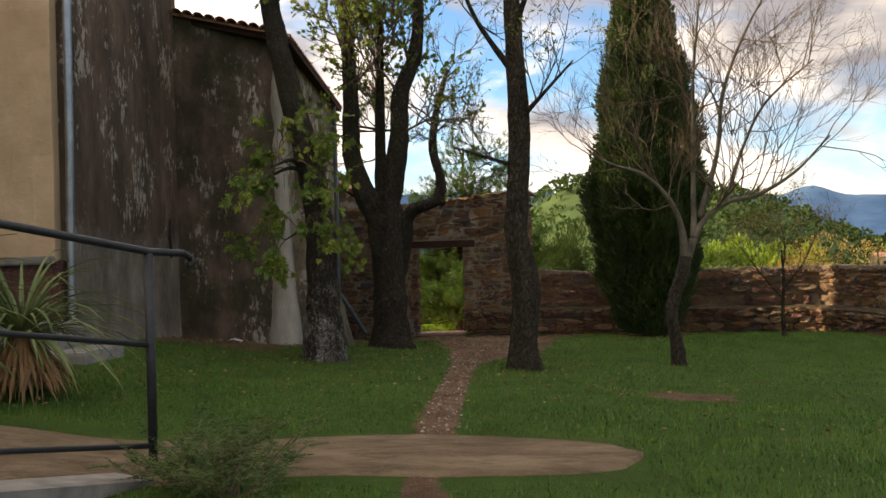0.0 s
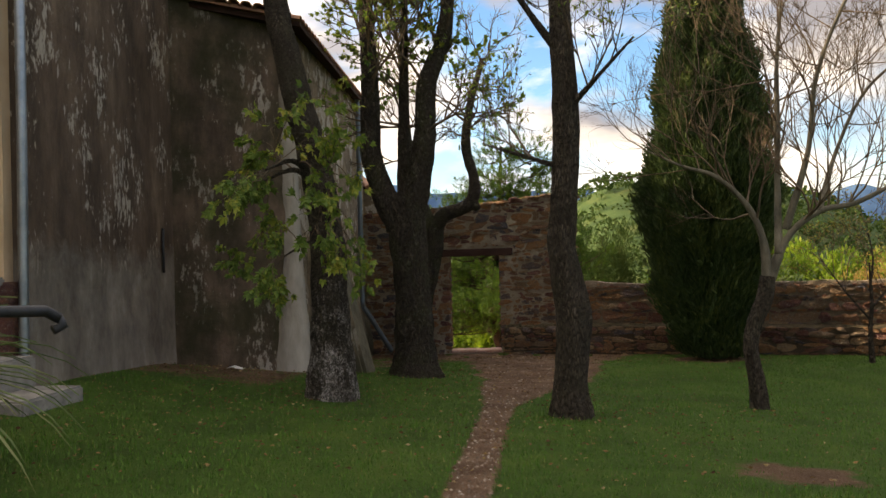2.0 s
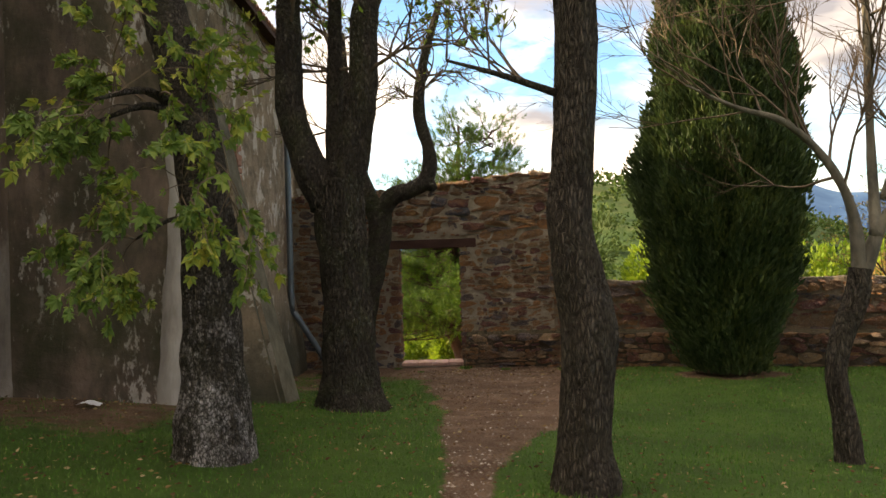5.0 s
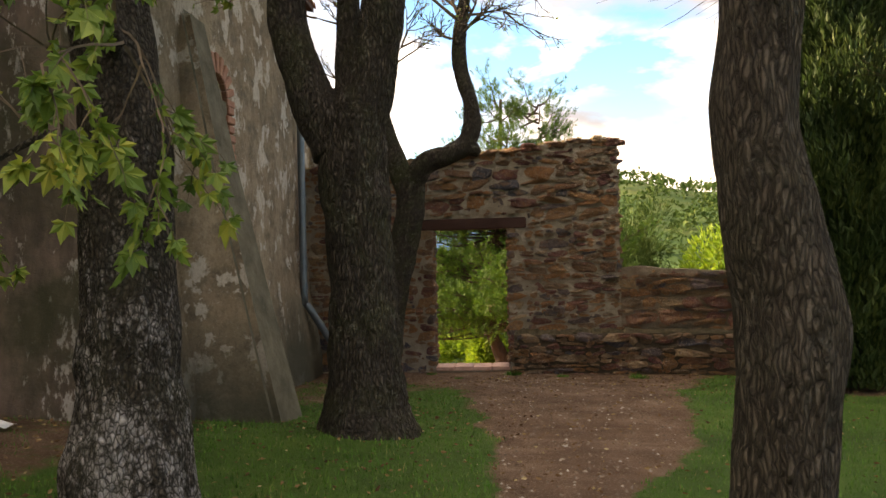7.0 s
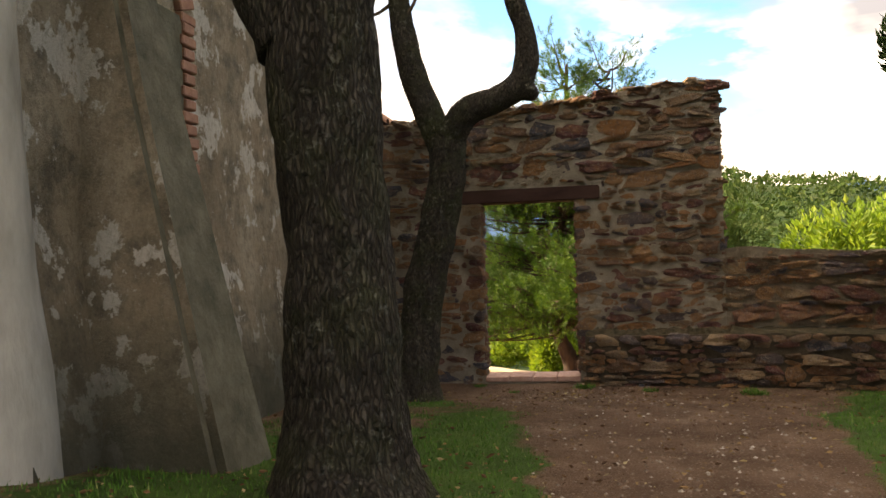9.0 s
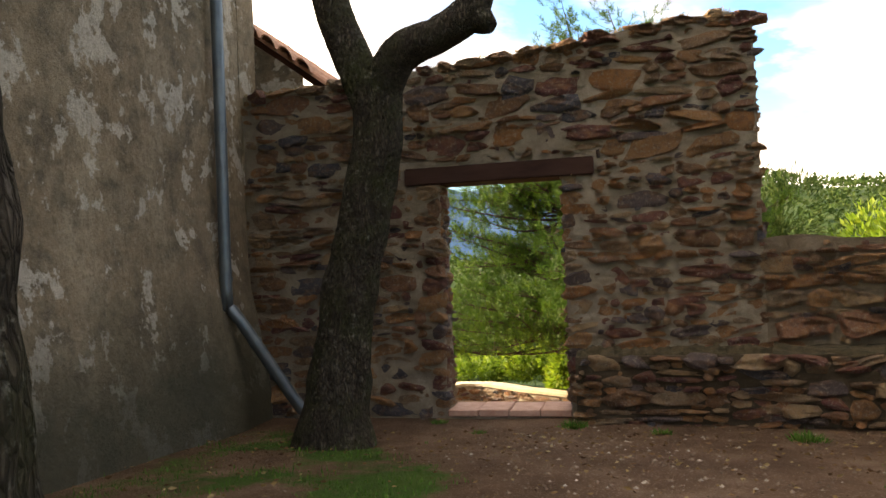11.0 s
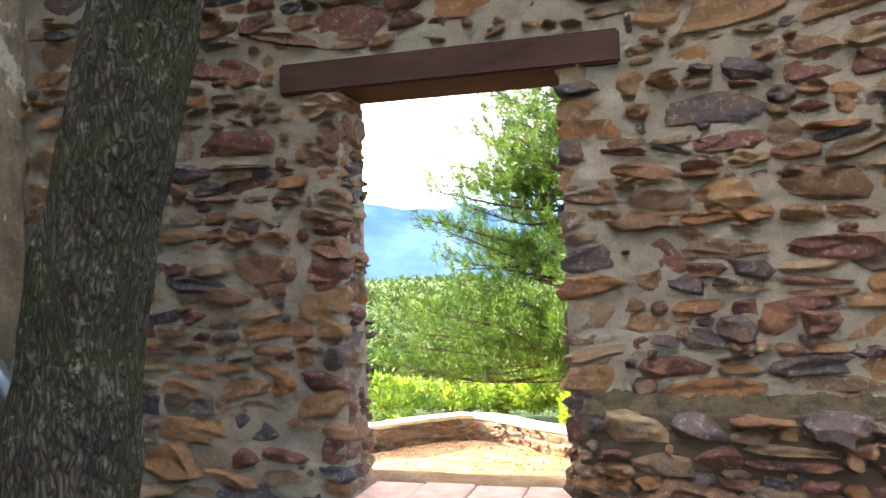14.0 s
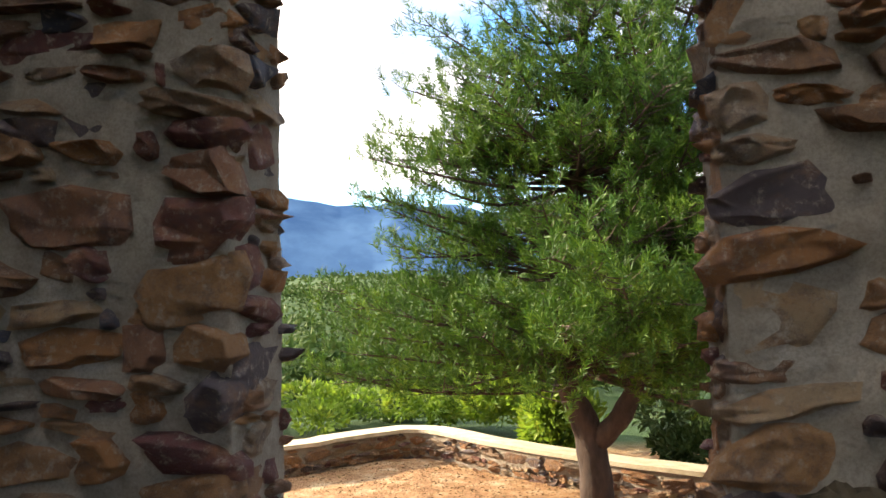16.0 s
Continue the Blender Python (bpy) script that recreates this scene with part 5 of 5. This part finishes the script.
# ---------------------------------------------------------------- worn concrete walk across the lawn
sv, sf = [], []
n, kx = 46, 8
for i in range(n + 1):
    x = -5.0 + 7.35 * i / n
    half = 0.68 * math.sqrt(max(0.0, 1 - max(0, (x - 1.6) / 0.75) ** 2)) if x > 1.6 else 0.68
    mid = -14.86 + 0.05 * (x - 1) + 0.06 * math.sin(x * 1.7)
    for k in range(kx + 1):
        y = mid + half * (2 * k / kx - 1) + 0.05 * noise.noise(Vector((x * 1.3, k, 0)))
        edge = 0.03 * math.sin(math.pi * k / kx) ** 0.4 if 0 < k < kx else -0.06
        sv.append((x, y, ground_z(x, y) + edge + 0.008 * noise.noise(Vector((x * 4, y * 4, 0)))))
for i in range(n):
    for k in range(kx):
        a = i * (kx + 1) + k
        sf.append((a, a + kx + 1, a + kx + 2, a + 1))
tagged(new("pavement", mesh_of("pavement", sv, sf, CONCRETE, True)), "worn sandy concrete walk with a rounded end", "pavement", kind="structure")

# ---------------------------------------------------------------- handrail on its kerb
RP = Vector((-0.56, -15.31, 0))
RD = Vector((-0.43, -0.73, 0)).normalized()
rail = thing("handrail", (RP.x, RP.y, 0.62), "black painted iron handrail on a cement kerb", "handrail")
rinv = Matrix.Translation((-RP.x, -RP.y, -0.62))


def r_part(name, pts, rad, sides=10):
    v, f = tube(pts, [rad] * len(pts), sides)
    ob = new(name, mesh_of(name, v, f, IRON, sides > 6))
    ob.parent = rail
    ob.matrix_parent_inverse = rinv


def on_rail(u, z):
    return RP + RD * u + Vector((0, 0, z + 0.175 * u))


r_part("post", [RP + Vector((0, 0, 0.55)), RP + Vector((0, 0, 1.9))], 0.027)
r_part("post", [on_rail(1.7, 0.55), on_rail(1.7, 1.9)], 0.027)
r_part("top_rail", [on_rail(-0.30, 1.92), on_rail(-0.25, 1.94), on_rail(0, 1.91), on_rail(3.4, 1.91)], 0.023)
r_part("rail_end", [on_rail(-0.30, 1.92), on_rail(-0.32, 1.89), on_rail(-0.28, 1.87)], 0.02)
r_part("middle_rail", [on_rail(0, 1.36), on_rail(3.4, 1.36)], 0.017)
r_part("bottom_rail", [on_rail(0, 0.77), on_rail(3.4, 0.77)], 0.017)
kv = []
for u in (-0.25, 0.4, 1.2, 2.2, 3.4):
    side = Vector((RD.y, -RD.x, 0)) * 0.17
    for s_, z in ((-1, -0.3), (-1, 0.60), (1, 0.60), (1, -0.3)):
        p = on_rail(u, z) + side * s_
        kv.append((p.x, p.y, p.z if z > 0 else 0.1))
kf = [(i * 4 + k, i * 4 + (k + 1) % 4, i * 4 + 4 + (k + 1) % 4, i * 4 + 4 + k) for i in range(4) for k in range(4)] + [(3, 2, 1, 0), (16, 17, 18, 19)]
kerb = mesh_of("kerb", kv, kf, CEMENT)
tagged(new("kerb", kerb), "rough grey cement kerb under the handrail", "kerb", kind="structure")


# ---------------------------------------------------------------- garden plants
def yucca(at, label):
    th = thing("yucca_plant", at, label, "plant")
    s, d = Soup(), Soup()
    for i in range(120):
        w, el = rng.uniform(0, 2 * math.pi), rng.uniform(0.15, 1.35)
        L = rng.uniform(0.7, 1.25)
        rows, p = [], Vector((0, 0, 0.55))
        dr = Vector((math.cos(w) * math.cos(el), math.sin(w) * math.cos(el), math.sin(el)))
        for k in range(7):
            rows.append(p.copy())
            dr = (dr + Vector((0, 0, -0.13 - 0.05 * k))).normalized()
            p = p + dr * L / 6
        sd = Vector((-math.sin(w), math.cos(w), 0)) * 0.022
        v, f = [], []
        for k, q in enumerate(rows):
            t = 1 - (k / 6) ** 2 * 0.95
            v += [q - sd * t, q + Vector((0, 0, -0.008)), q + sd * t]
        for k in range(6):
            f += [(k * 3, k * 3 + 1, k * 3 + 4, k * 3 + 3), (k * 3 + 1, k * 3 + 2, k * 3 + 5, k * 3 + 4)]
        s.add(v, f)
    for i in range(260):
        w = rng.uniform(0, 2 * math.pi)
        p = Vector((math.cos(w) * 0.1, math.sin(w) * 0.1, rng.uniform(0.25, 0.6)))
        q = Vector((math.cos(w) * rng.uniform(0.2, 0.5), math.sin(w) * rng.uniform(0.2, 0.5), rng.uniform(0.0, 0.2)))
        sd = Vector((-math.sin(w), math.cos(w), 0)) * 0.012
        m_ = (p + q) / 2 + Vector((math.cos(w), math.sin(w), 0)) * 0.08
        d.add([p - sd, p + sd, m_ + sd, m_ - sd, q], [(0, 1, 2, 3), (3, 2, 4)])
    part("leaf_rosette", s.mesh("leaf_rosette", LEAF_BLADE), th, "arching strap-shaped green leaves")
    part("dead_skirt", d.mesh("dead_skirt", DRY_LEAF), th, "hanging skirt of dry brown leaves")


yucca((-2.55, -13.4, gz(-2.55, -13.4)), "yucca with arching leaves and a dry brown skirt")
yucca((-3.2, -13.9, gz(-3.2, -13.9)), "yucca with arching leaves and a dry brown skirt")


def feathery(at, label):
    th = thing("mimosa_shrub", at, label, "shrub")
    wood_, lv = Soup(), Soup()
    for i in range(26):
        w = rng.uniform(0, 2 * math.pi)
        d = Vector((math.cos(w), math.sin(w), rng.uniform(0.5, 1.6))).normalized()
        p, pts = Vector((rng.uniform(-0.1, 0.1), rng.uniform(-0.1, 0.1), 0)), []
        L = rng.uniform(0.3, 0.6)
        for k in range(6):
            pts.append(p.copy())
            p = p + d * L / 5
            d = (d + rv(0.15) + Vector((math.cos(w), math.sin(w), 0)) * 0.1).normalized()
        wood_.add(*tube(pts, [0.006 - 0.0009 * k for k in range(6)], 4, False))
        for q in pts[2:]:
            for _ in range(2):
                fd = (d + rv(0.8)).normalized()
                sd = fd.cross(Vector((0, 0, 1))).normalized()
                for k in range(9):
                    b = q + fd * 0.018 * k
                    for sg in (-1, 1):
                        leaf(lv, b, sd * sg + fd * 0.4, 0.045 * (1 - 0.06 * k), 0.28)
    part("stem_work", wood_.mesh("stem_work", TWIG), th)["kind"] = "stuff"
    part("frond_mass", lv.mesh("frond_mass", LEAF_BUSH), th, "fine feathery grey-green fronds")["kind"] = "stuff"


feathery((0.05, -15.75, gz(0.05, -15.75)), "low feathery grey-green shrub beside the walk")
feathery((-0.25, -15.5, gz(-0.25, -15.5)), "low feathery grey-green shrub beside the walk")

# sapling near the parapet
S_TR = [(7.1, -3.4, gz(7.1, -3.4), 0.05), (7.08, -3.4, 0.6, 0.038), (7.12, -3.4, 1.1, 0.03), (7.1, -3.4, 1.8, 0.015)]
S_L = [[(7.1, -3.4, 0.8, 0.02), (6.7, -3.4, 1.3, 0.014), (6.3, -3.4, 1.9, 0.008)], [(7.1, -3.4, 1.0, 0.02), (7.5, -3.4, 1.5, 0.014), (7.8, -3.4, 2.1, 0.008)], [(7.1, -3.4, 1.3, 0.02), (7.2, -3.3, 1.9, 0.014), (7.1, -3.3, 2.5, 0.008)]]
tree("sapling", (7.1, -3.4, gz(7.1, -3.4)), "small bare dark sapling near the parapet", S_TR, S_L, BARK_C, twig_from=S_L, leaves_mat=LEAF_AUTUMN, leaf_size=0.05, leaf_n=1, depth=3, twig_len=0.7, twig_n=7, sides=12)

# ---------------------------------------------------------------- grass, leaf litter, pebbles
gr = Soup()
count = 0
while count < 120000:
    y = -17.0 + 16.6 * rng.random()
    x = rng.uniform(-4.0, 9.5) if y > -12 else rng.uniform(-3.5, 6.0)
    if dirt_amount(x, y) + 0.55 * noise.noise(Vector((x * 3, y * 3, 0))) + rng.uniform(-0.22, 0.12) > 0.42 or (-15.55 < y < -14.15 and x < 2.3):
        continue
    if x < -2.3 and y > -6.3 or (x < -3.9):
        continue
    count += 1
    tuft = noise.noise(Vector((x * 1.5, y * 1.5, 9)))
    hgt = rng.uniform(0.014, 0.045) * (1 + 0.9 * max(0, tuft))
    w = rng.uniform(0, 2 * math.pi)
    b = Vector((x, y, ground_z(x, y) - 0.008))
    sd = Vector((math.cos(w), math.sin(w), 0)) * 0.005
    ln = Vector((-math.sin(w), math.cos(w), 0)) * hgt * rng.uniform(-0.8, 0.8)
    gr.add([b - sd, b + sd, b + Vector((0, 0, hgt)) + ln], [(0, 1, 2)])
tagged(new("grass", gr.mesh("grass", GRASS)), "short green lawn grass", "grass", kind="stuff")

lt = Soup()
for _ in range(17000):
    y = -14 + 13.6 * rng.random()
    x = rng.uniform(-4.0, 6.5)
    under = max(math.exp(-math.hypot(x - a, y - b) / 1.6) for a, b in ((-1, -8.6), (-0.5, -5.8), (-1.2, -1.4), (1.8, -9.3), (-2.6, -7.3), (0.5, -1.0), (2.6, -1.2), (-2.0, -9.6), (-2.6, -11.5)))
    if rng.random() > 0.035 + 0.8 * under + 0.16 * (dirt_amount(x, y) > 0.4):
        continue
    p = Vector((x, y, ground_z(x, y) + rng.uniform(0.004, 0.03)))
    leaf(lt, p, Vector((rng.uniform(-1, 1), rng.uniform(-1, 1), rng.uniform(-0.15, 0.15))), rng.uniform(0.015, 0.055), 0.45)
for _ in range(9000):
    x, y = rng.uniform(-5, 2.5), 4 + 7 * rng.random() ** 0.6
    p = Vector((x, y, ground_z(x, y) + 0.012))
    leaf(lt, p, Vector((rng.uniform(-1, 1), rng.uniform(-1, 1), rng.uniform(-0.1, 0.1))), rng.uniform(0.02, 0.06), 0.3)
tagged(new("fallen_leaves", lt.mesh("fallen_leaves", LITTER)), "brown and straw-coloured fallen leaves on the ground", "leaf litter", kind="stuff")

pb = Soup()
for _ in range(2600):
    y = -14.2 + 13.9 * rng.random()
    x = path_x(y) + rng.gauss(0, 0.5) * (0.5 if y < -8 else 1.7)
    if dirt_amount(x, y) < 0.5:
        continue
    q = rng.uniform(0.006, 0.02)
    z = ground_z(x, y)
    pb.add([Vector((x + dx * q * rng.uniform(0.6, 1.2), y + dy * q * rng.uniform(0.6, 1.2), z + dz * q)) for dx, dy, dz in ((1, 0, 0), (0, 1, 0), (-1, 0, 0), (0, -1, 0), (0, 0, 0.7))], [(0, 1, 4), (1, 2, 4), (2, 3, 4), (3, 0, 4)])
PEBBLE = Mat("pebble", 0.9, 0.2)
PEBBLE.color(PEBBLE.ramp(PEBBLE.island(), [(0.0, (0.10, 0.068, 0.048)), (0.7, (0.21, 0.155, 0.115)), (1.0, (0.36, 0.31, 0.26))]))
tagged(new("gravel", pb.mesh("gravel", PEBBLE.m)), "loose small gravel on the trodden path", "gravel", kind="stuff")

# dry tufts on the broken wall's top
tf = Soup()
for _ in range(2600):
    x = rng.uniform(WALL_L, WALL_R - 0.05)
    if noise.noise(Vector((x * 3, 2, 0))) < -0.15:
        continue
    b = Vector((x, rng.uniform(0.0, 0.3), wall_top(x) + 0.01))
    leaf(tf, b, Vector((rng.uniform(-0.8, 0.8), rng.uniform(-0.8, 0.8), rng.uniform(0.1, 0.8))), rng.uniform(0.02, 0.06), 0.25)
part("dry_moss", tf.mesh("dry_moss", CAP_GRASS), wall_north, "dry moss and grass on the wall's top")["kind"] = "stuff"

# ---------------------------------------------------------------- stones, last
# corner stones down both jambs, standing into the opening
jamb = []
for sd, sg in ((DOOR_L, -1), (DOOR_R, 1)):
    z = 0.02
    r_ = random.Random(5 + sg)
    while z < DOOR_H - 0.08:
        h = r_.uniform(0.06, 0.16)
        w = r_.uniform(0.12, 0.32)
        jamb.append((sd + sg * (w / 2 - r_.uniform(0.005, 0.035)), z + h / 2, w, h))
        z += h + r_.uniform(0.0, 0.012)


def in_field(x, z, w, h):
    return in_wall(x, z, w, h) and not any(abs(x - b[0]) < (w + b[2]) / 2 and abs(z - b[1]) < (h + b[3]) / 2 for b in jamb)


rows = jamb + pack(WALL_L, WALL_R + 0.03, -0.15, 3.5, in_field, 3, chips=2600)
lay(rows, wall_north, lambda x, z: Matrix.Translation((x, 0.012, z)), 11, 300, lambda q: abs(q[0]) + abs(q[1] - 1.1) * 0.6, 0.04)
# reveals
for sd, sg, sid in ((DOOR_L, 1, 21), (DOOR_R, -1, 22)):
    rr = pack(0.03, 0.33, 0.0, DOOR_H - 0.02, lambda y, z, w, h: y - w / 2 > 0.0 and y + w / 2 < 0.35 and z + h / 2 < DOOR_H - 0.02 and z - h / 2 > 0, sid, chips=300)
    turn = Matrix.Rotation(math.radians(90 * sg), 4, "Z")
    lay(rr, wall_north, lambda y, z, sd=sd, sg=sg, turn=turn: Matrix.Translation((sd - sg * 0.008, y, z)) @ turn, sid, 60, None, 0.025)
# broken end of the wall
rr = pack(0.0, 0.33, 1.4, 3.3, lambda y, z, w, h: y + w / 2 < 0.36 and y - w / 2 > -0.03, 31)
lay(rr, wall_north, lambda y, z: Matrix.Translation((WALL_R - 0.01, y, z)) @ Matrix.Rotation(math.radians(90), 4, "Z"), 32, 60, None, 0.035)
# cope stones along the top
r_ = random.Random(8)
x = WALL_L + 0.1
cope = []
while x < WALL_R - 0.05:
    w = r_.uniform(0.14, 0.34)
    cope.append((x + w / 2, wall_top(x + w / 2) - 0.02, w, r_.uniform(0.07, 0.13)))
    x += w + r_.uniform(0.0, 0.05)
lay(cope, wall_north, lambda x, z: Matrix.Translation((x, 0.02, z)), 12, 60, None, 0.07)
# parapet and bench
rr = pack(0.05, LOW_LEN - 0.05, 0.5, 1.45, lambda u, z, w, h: z + h / 2 < low_top(u) - 0.01 and z - h / 2 > 0.5, 41, scale=1.05, chips=600)
lay(rr, wall_east, on_low(-0.008), 42, 200, lambda q: q[0], 0.05)
rr = pack(0.0, LOW_LEN - 1.6, -0.1, 0.5, lambda u, z, w, h: z + h / 2 < 0.52, 43, scale=1.0, chips=400)
lay(rr, stone_bench, on_low(-0.25), 44, 160, lambda q: q[0], 0.06)
rr = pack(0.6, 2.3, -0.14, 0.5, lambda x, z, w, h: z + h / 2 < 0.53 and x - w / 2 > 0.58, 45, scale=0.95, chips=300)
lay(rr, bench_end, lambda x, z: Matrix.Translation((x, -0.235, z)), 46, 200, None, 0.06)
# terrace wall stones
tlen = [0.0]
for a, b in zip(trows, trows[1:]):
    tlen.append(tlen[-1] + float(np.linalg.norm(b[:2] - a[:2])))


def on_terrace(u, z):
    i = max(0, min(len(trows) - 2, int(np.searchsorted(tlen, u)) - 1))
    t = (u - tlen[i]) / (tlen[i + 1] - tlen[i])
    p = trows[i] + (trows[i + 1] - trows[i]) * t
    d = trows[i + 1] - trows[i]
    a = math.atan2(d[1], d[0])
    return Matrix.Translation((p[0] + math.sin(a) * 0.165, p[1] - math.cos(a) * 0.165, z)) @ Matrix.Rotation(a, 4, "Z")


rr = pack(2.5, tlen[-1] - 1.5, -1.98, -1.54, lambda u, z, w, h: z + h / 2 < -1.53, 51)
lay(rr, terrace, on_terrace, 52, 200, lambda q: abs(q[0] - 7), 0.05)

# mossy sloping top of the ledge
mv, mf = [], []
n = 90
for i in range(n + 1):
    x = 0.63 + 1.65 * i / n
    for k in range(6):
        t = k / 5
        mv.append((x, 0.01 - 0.26 * t, 0.56 - 0.12 * t ** 1.6 + 0.05 * noise.noise(Vector((x * 7, t * 4, 0))) + 0.035 * noise.noise(Vector((x * 19, t * 9, 4)))))
    if i < n:
        mf += [(i * 6 + k, (i + 1) * 6 + k, (i + 1) * 6 + k + 1, i * 6 + k + 1) for k in range(5)]
LEDGE = mat_simple("mossy_ledge", (0.022, 0.022, 0.010), (0.10, 0.072, 0.042), 16, 0.95, bump=0.04)
part("ledge_top", mesh_of("ledge_top", mv, mf, LEDGE), stone_bench, "sloping earthy ledge top with moss")
mv, mf = [], []
n = 70
for i in range(n + 1):
    u = 0.05 + (LOW_LEN - 0.6) * i / n
    p, a = low_at(u)
    nrm = Vector((-math.sin(a), math.cos(a), 0))
    for k in range(5):
        t = k / 4
        mv.append(p + nrm * (0.01 - 0.28 * t) + Vector((0, 0, 0.57 - 0.06 * t ** 1.6 + 0.05 * noise.noise(Vector((u * 7, t * 4, 0))))))
    if i < n:
        mf += [(i * 5 + k, (i + 1) * 5 + k, (i + 1) * 5 + k + 1, i * 5 + k + 1) for k in range(4)]
part("ledge_top", mesh_of("ledge_top", mv, mf, LEDGE), stone_bench, "sloping earthy ledge top with moss")

# weeds at the foot of the wall
for i, (x, y) in enumerate(((0.6, -0.42), (-0.64, -0.2), (1.32, -0.62), (2.35, -0.9), (-0.2, -0.55))):
    s = Soup()
    size = (0.085, 0.05, 0.06, 0.09, 0.045)[i]
    for _ in range(170):
        w = rng.uniform(0, 2 * math.pi)
        q = size * rng.random() ** 0.5 * rng.uniform(0.5, 1.6)
        b = Vector((math.cos(w) * q, math.sin(w) * q, 0))
        d = Vector((math.cos(w), math.sin(w), rng.uniform(0.5, 3.0))) + rv(0.5)
        leaf(s, b, d, size * rng.uniform(0.4, 1.1), 0.1)
    th = thing("weed_tuft", (x, y, ground_z(x, y) - 0.01), "small green weed tuft at the wall's foot", "weeds", "weeds along the wall")
    part("tuft", s.mesh("tuft", GRASS), th)["kind"] = "stuff"

# scrap of white sheeting on the bare earth by the gable
sv, sf = [], []
for j in range(9):
    for i in range(13):
        x, y = i / 12 * 0.24, j / 8 * 0.13
        sv.append((x, y, 0.02 + 0.03 * abs(noise.noise(Vector((x * 14, y * 14, 1)))) + 0.015 * math.sin(x * 20)))
        if i < 12 and j < 8:
            sf.append((j * 13 + i, j * 13 + i + 1, j * 13 + i + 14, j * 13 + i + 13))
WHITE = mat_simple("white_sheeting", (0.45, 0.45, 0.45), (0.65, 0.65, 0.64), 14, 0.5, bump=0.01)
ob = new("plastic_scrap", mesh_of("plastic_scrap", sv, sf, WHITE, True))
ob.location = (-3.0, -7.1, ground_z(-3.0, -7.1))
tagged(ob, "crumpled white plastic scrap on the bare earth", "plastic scrap")
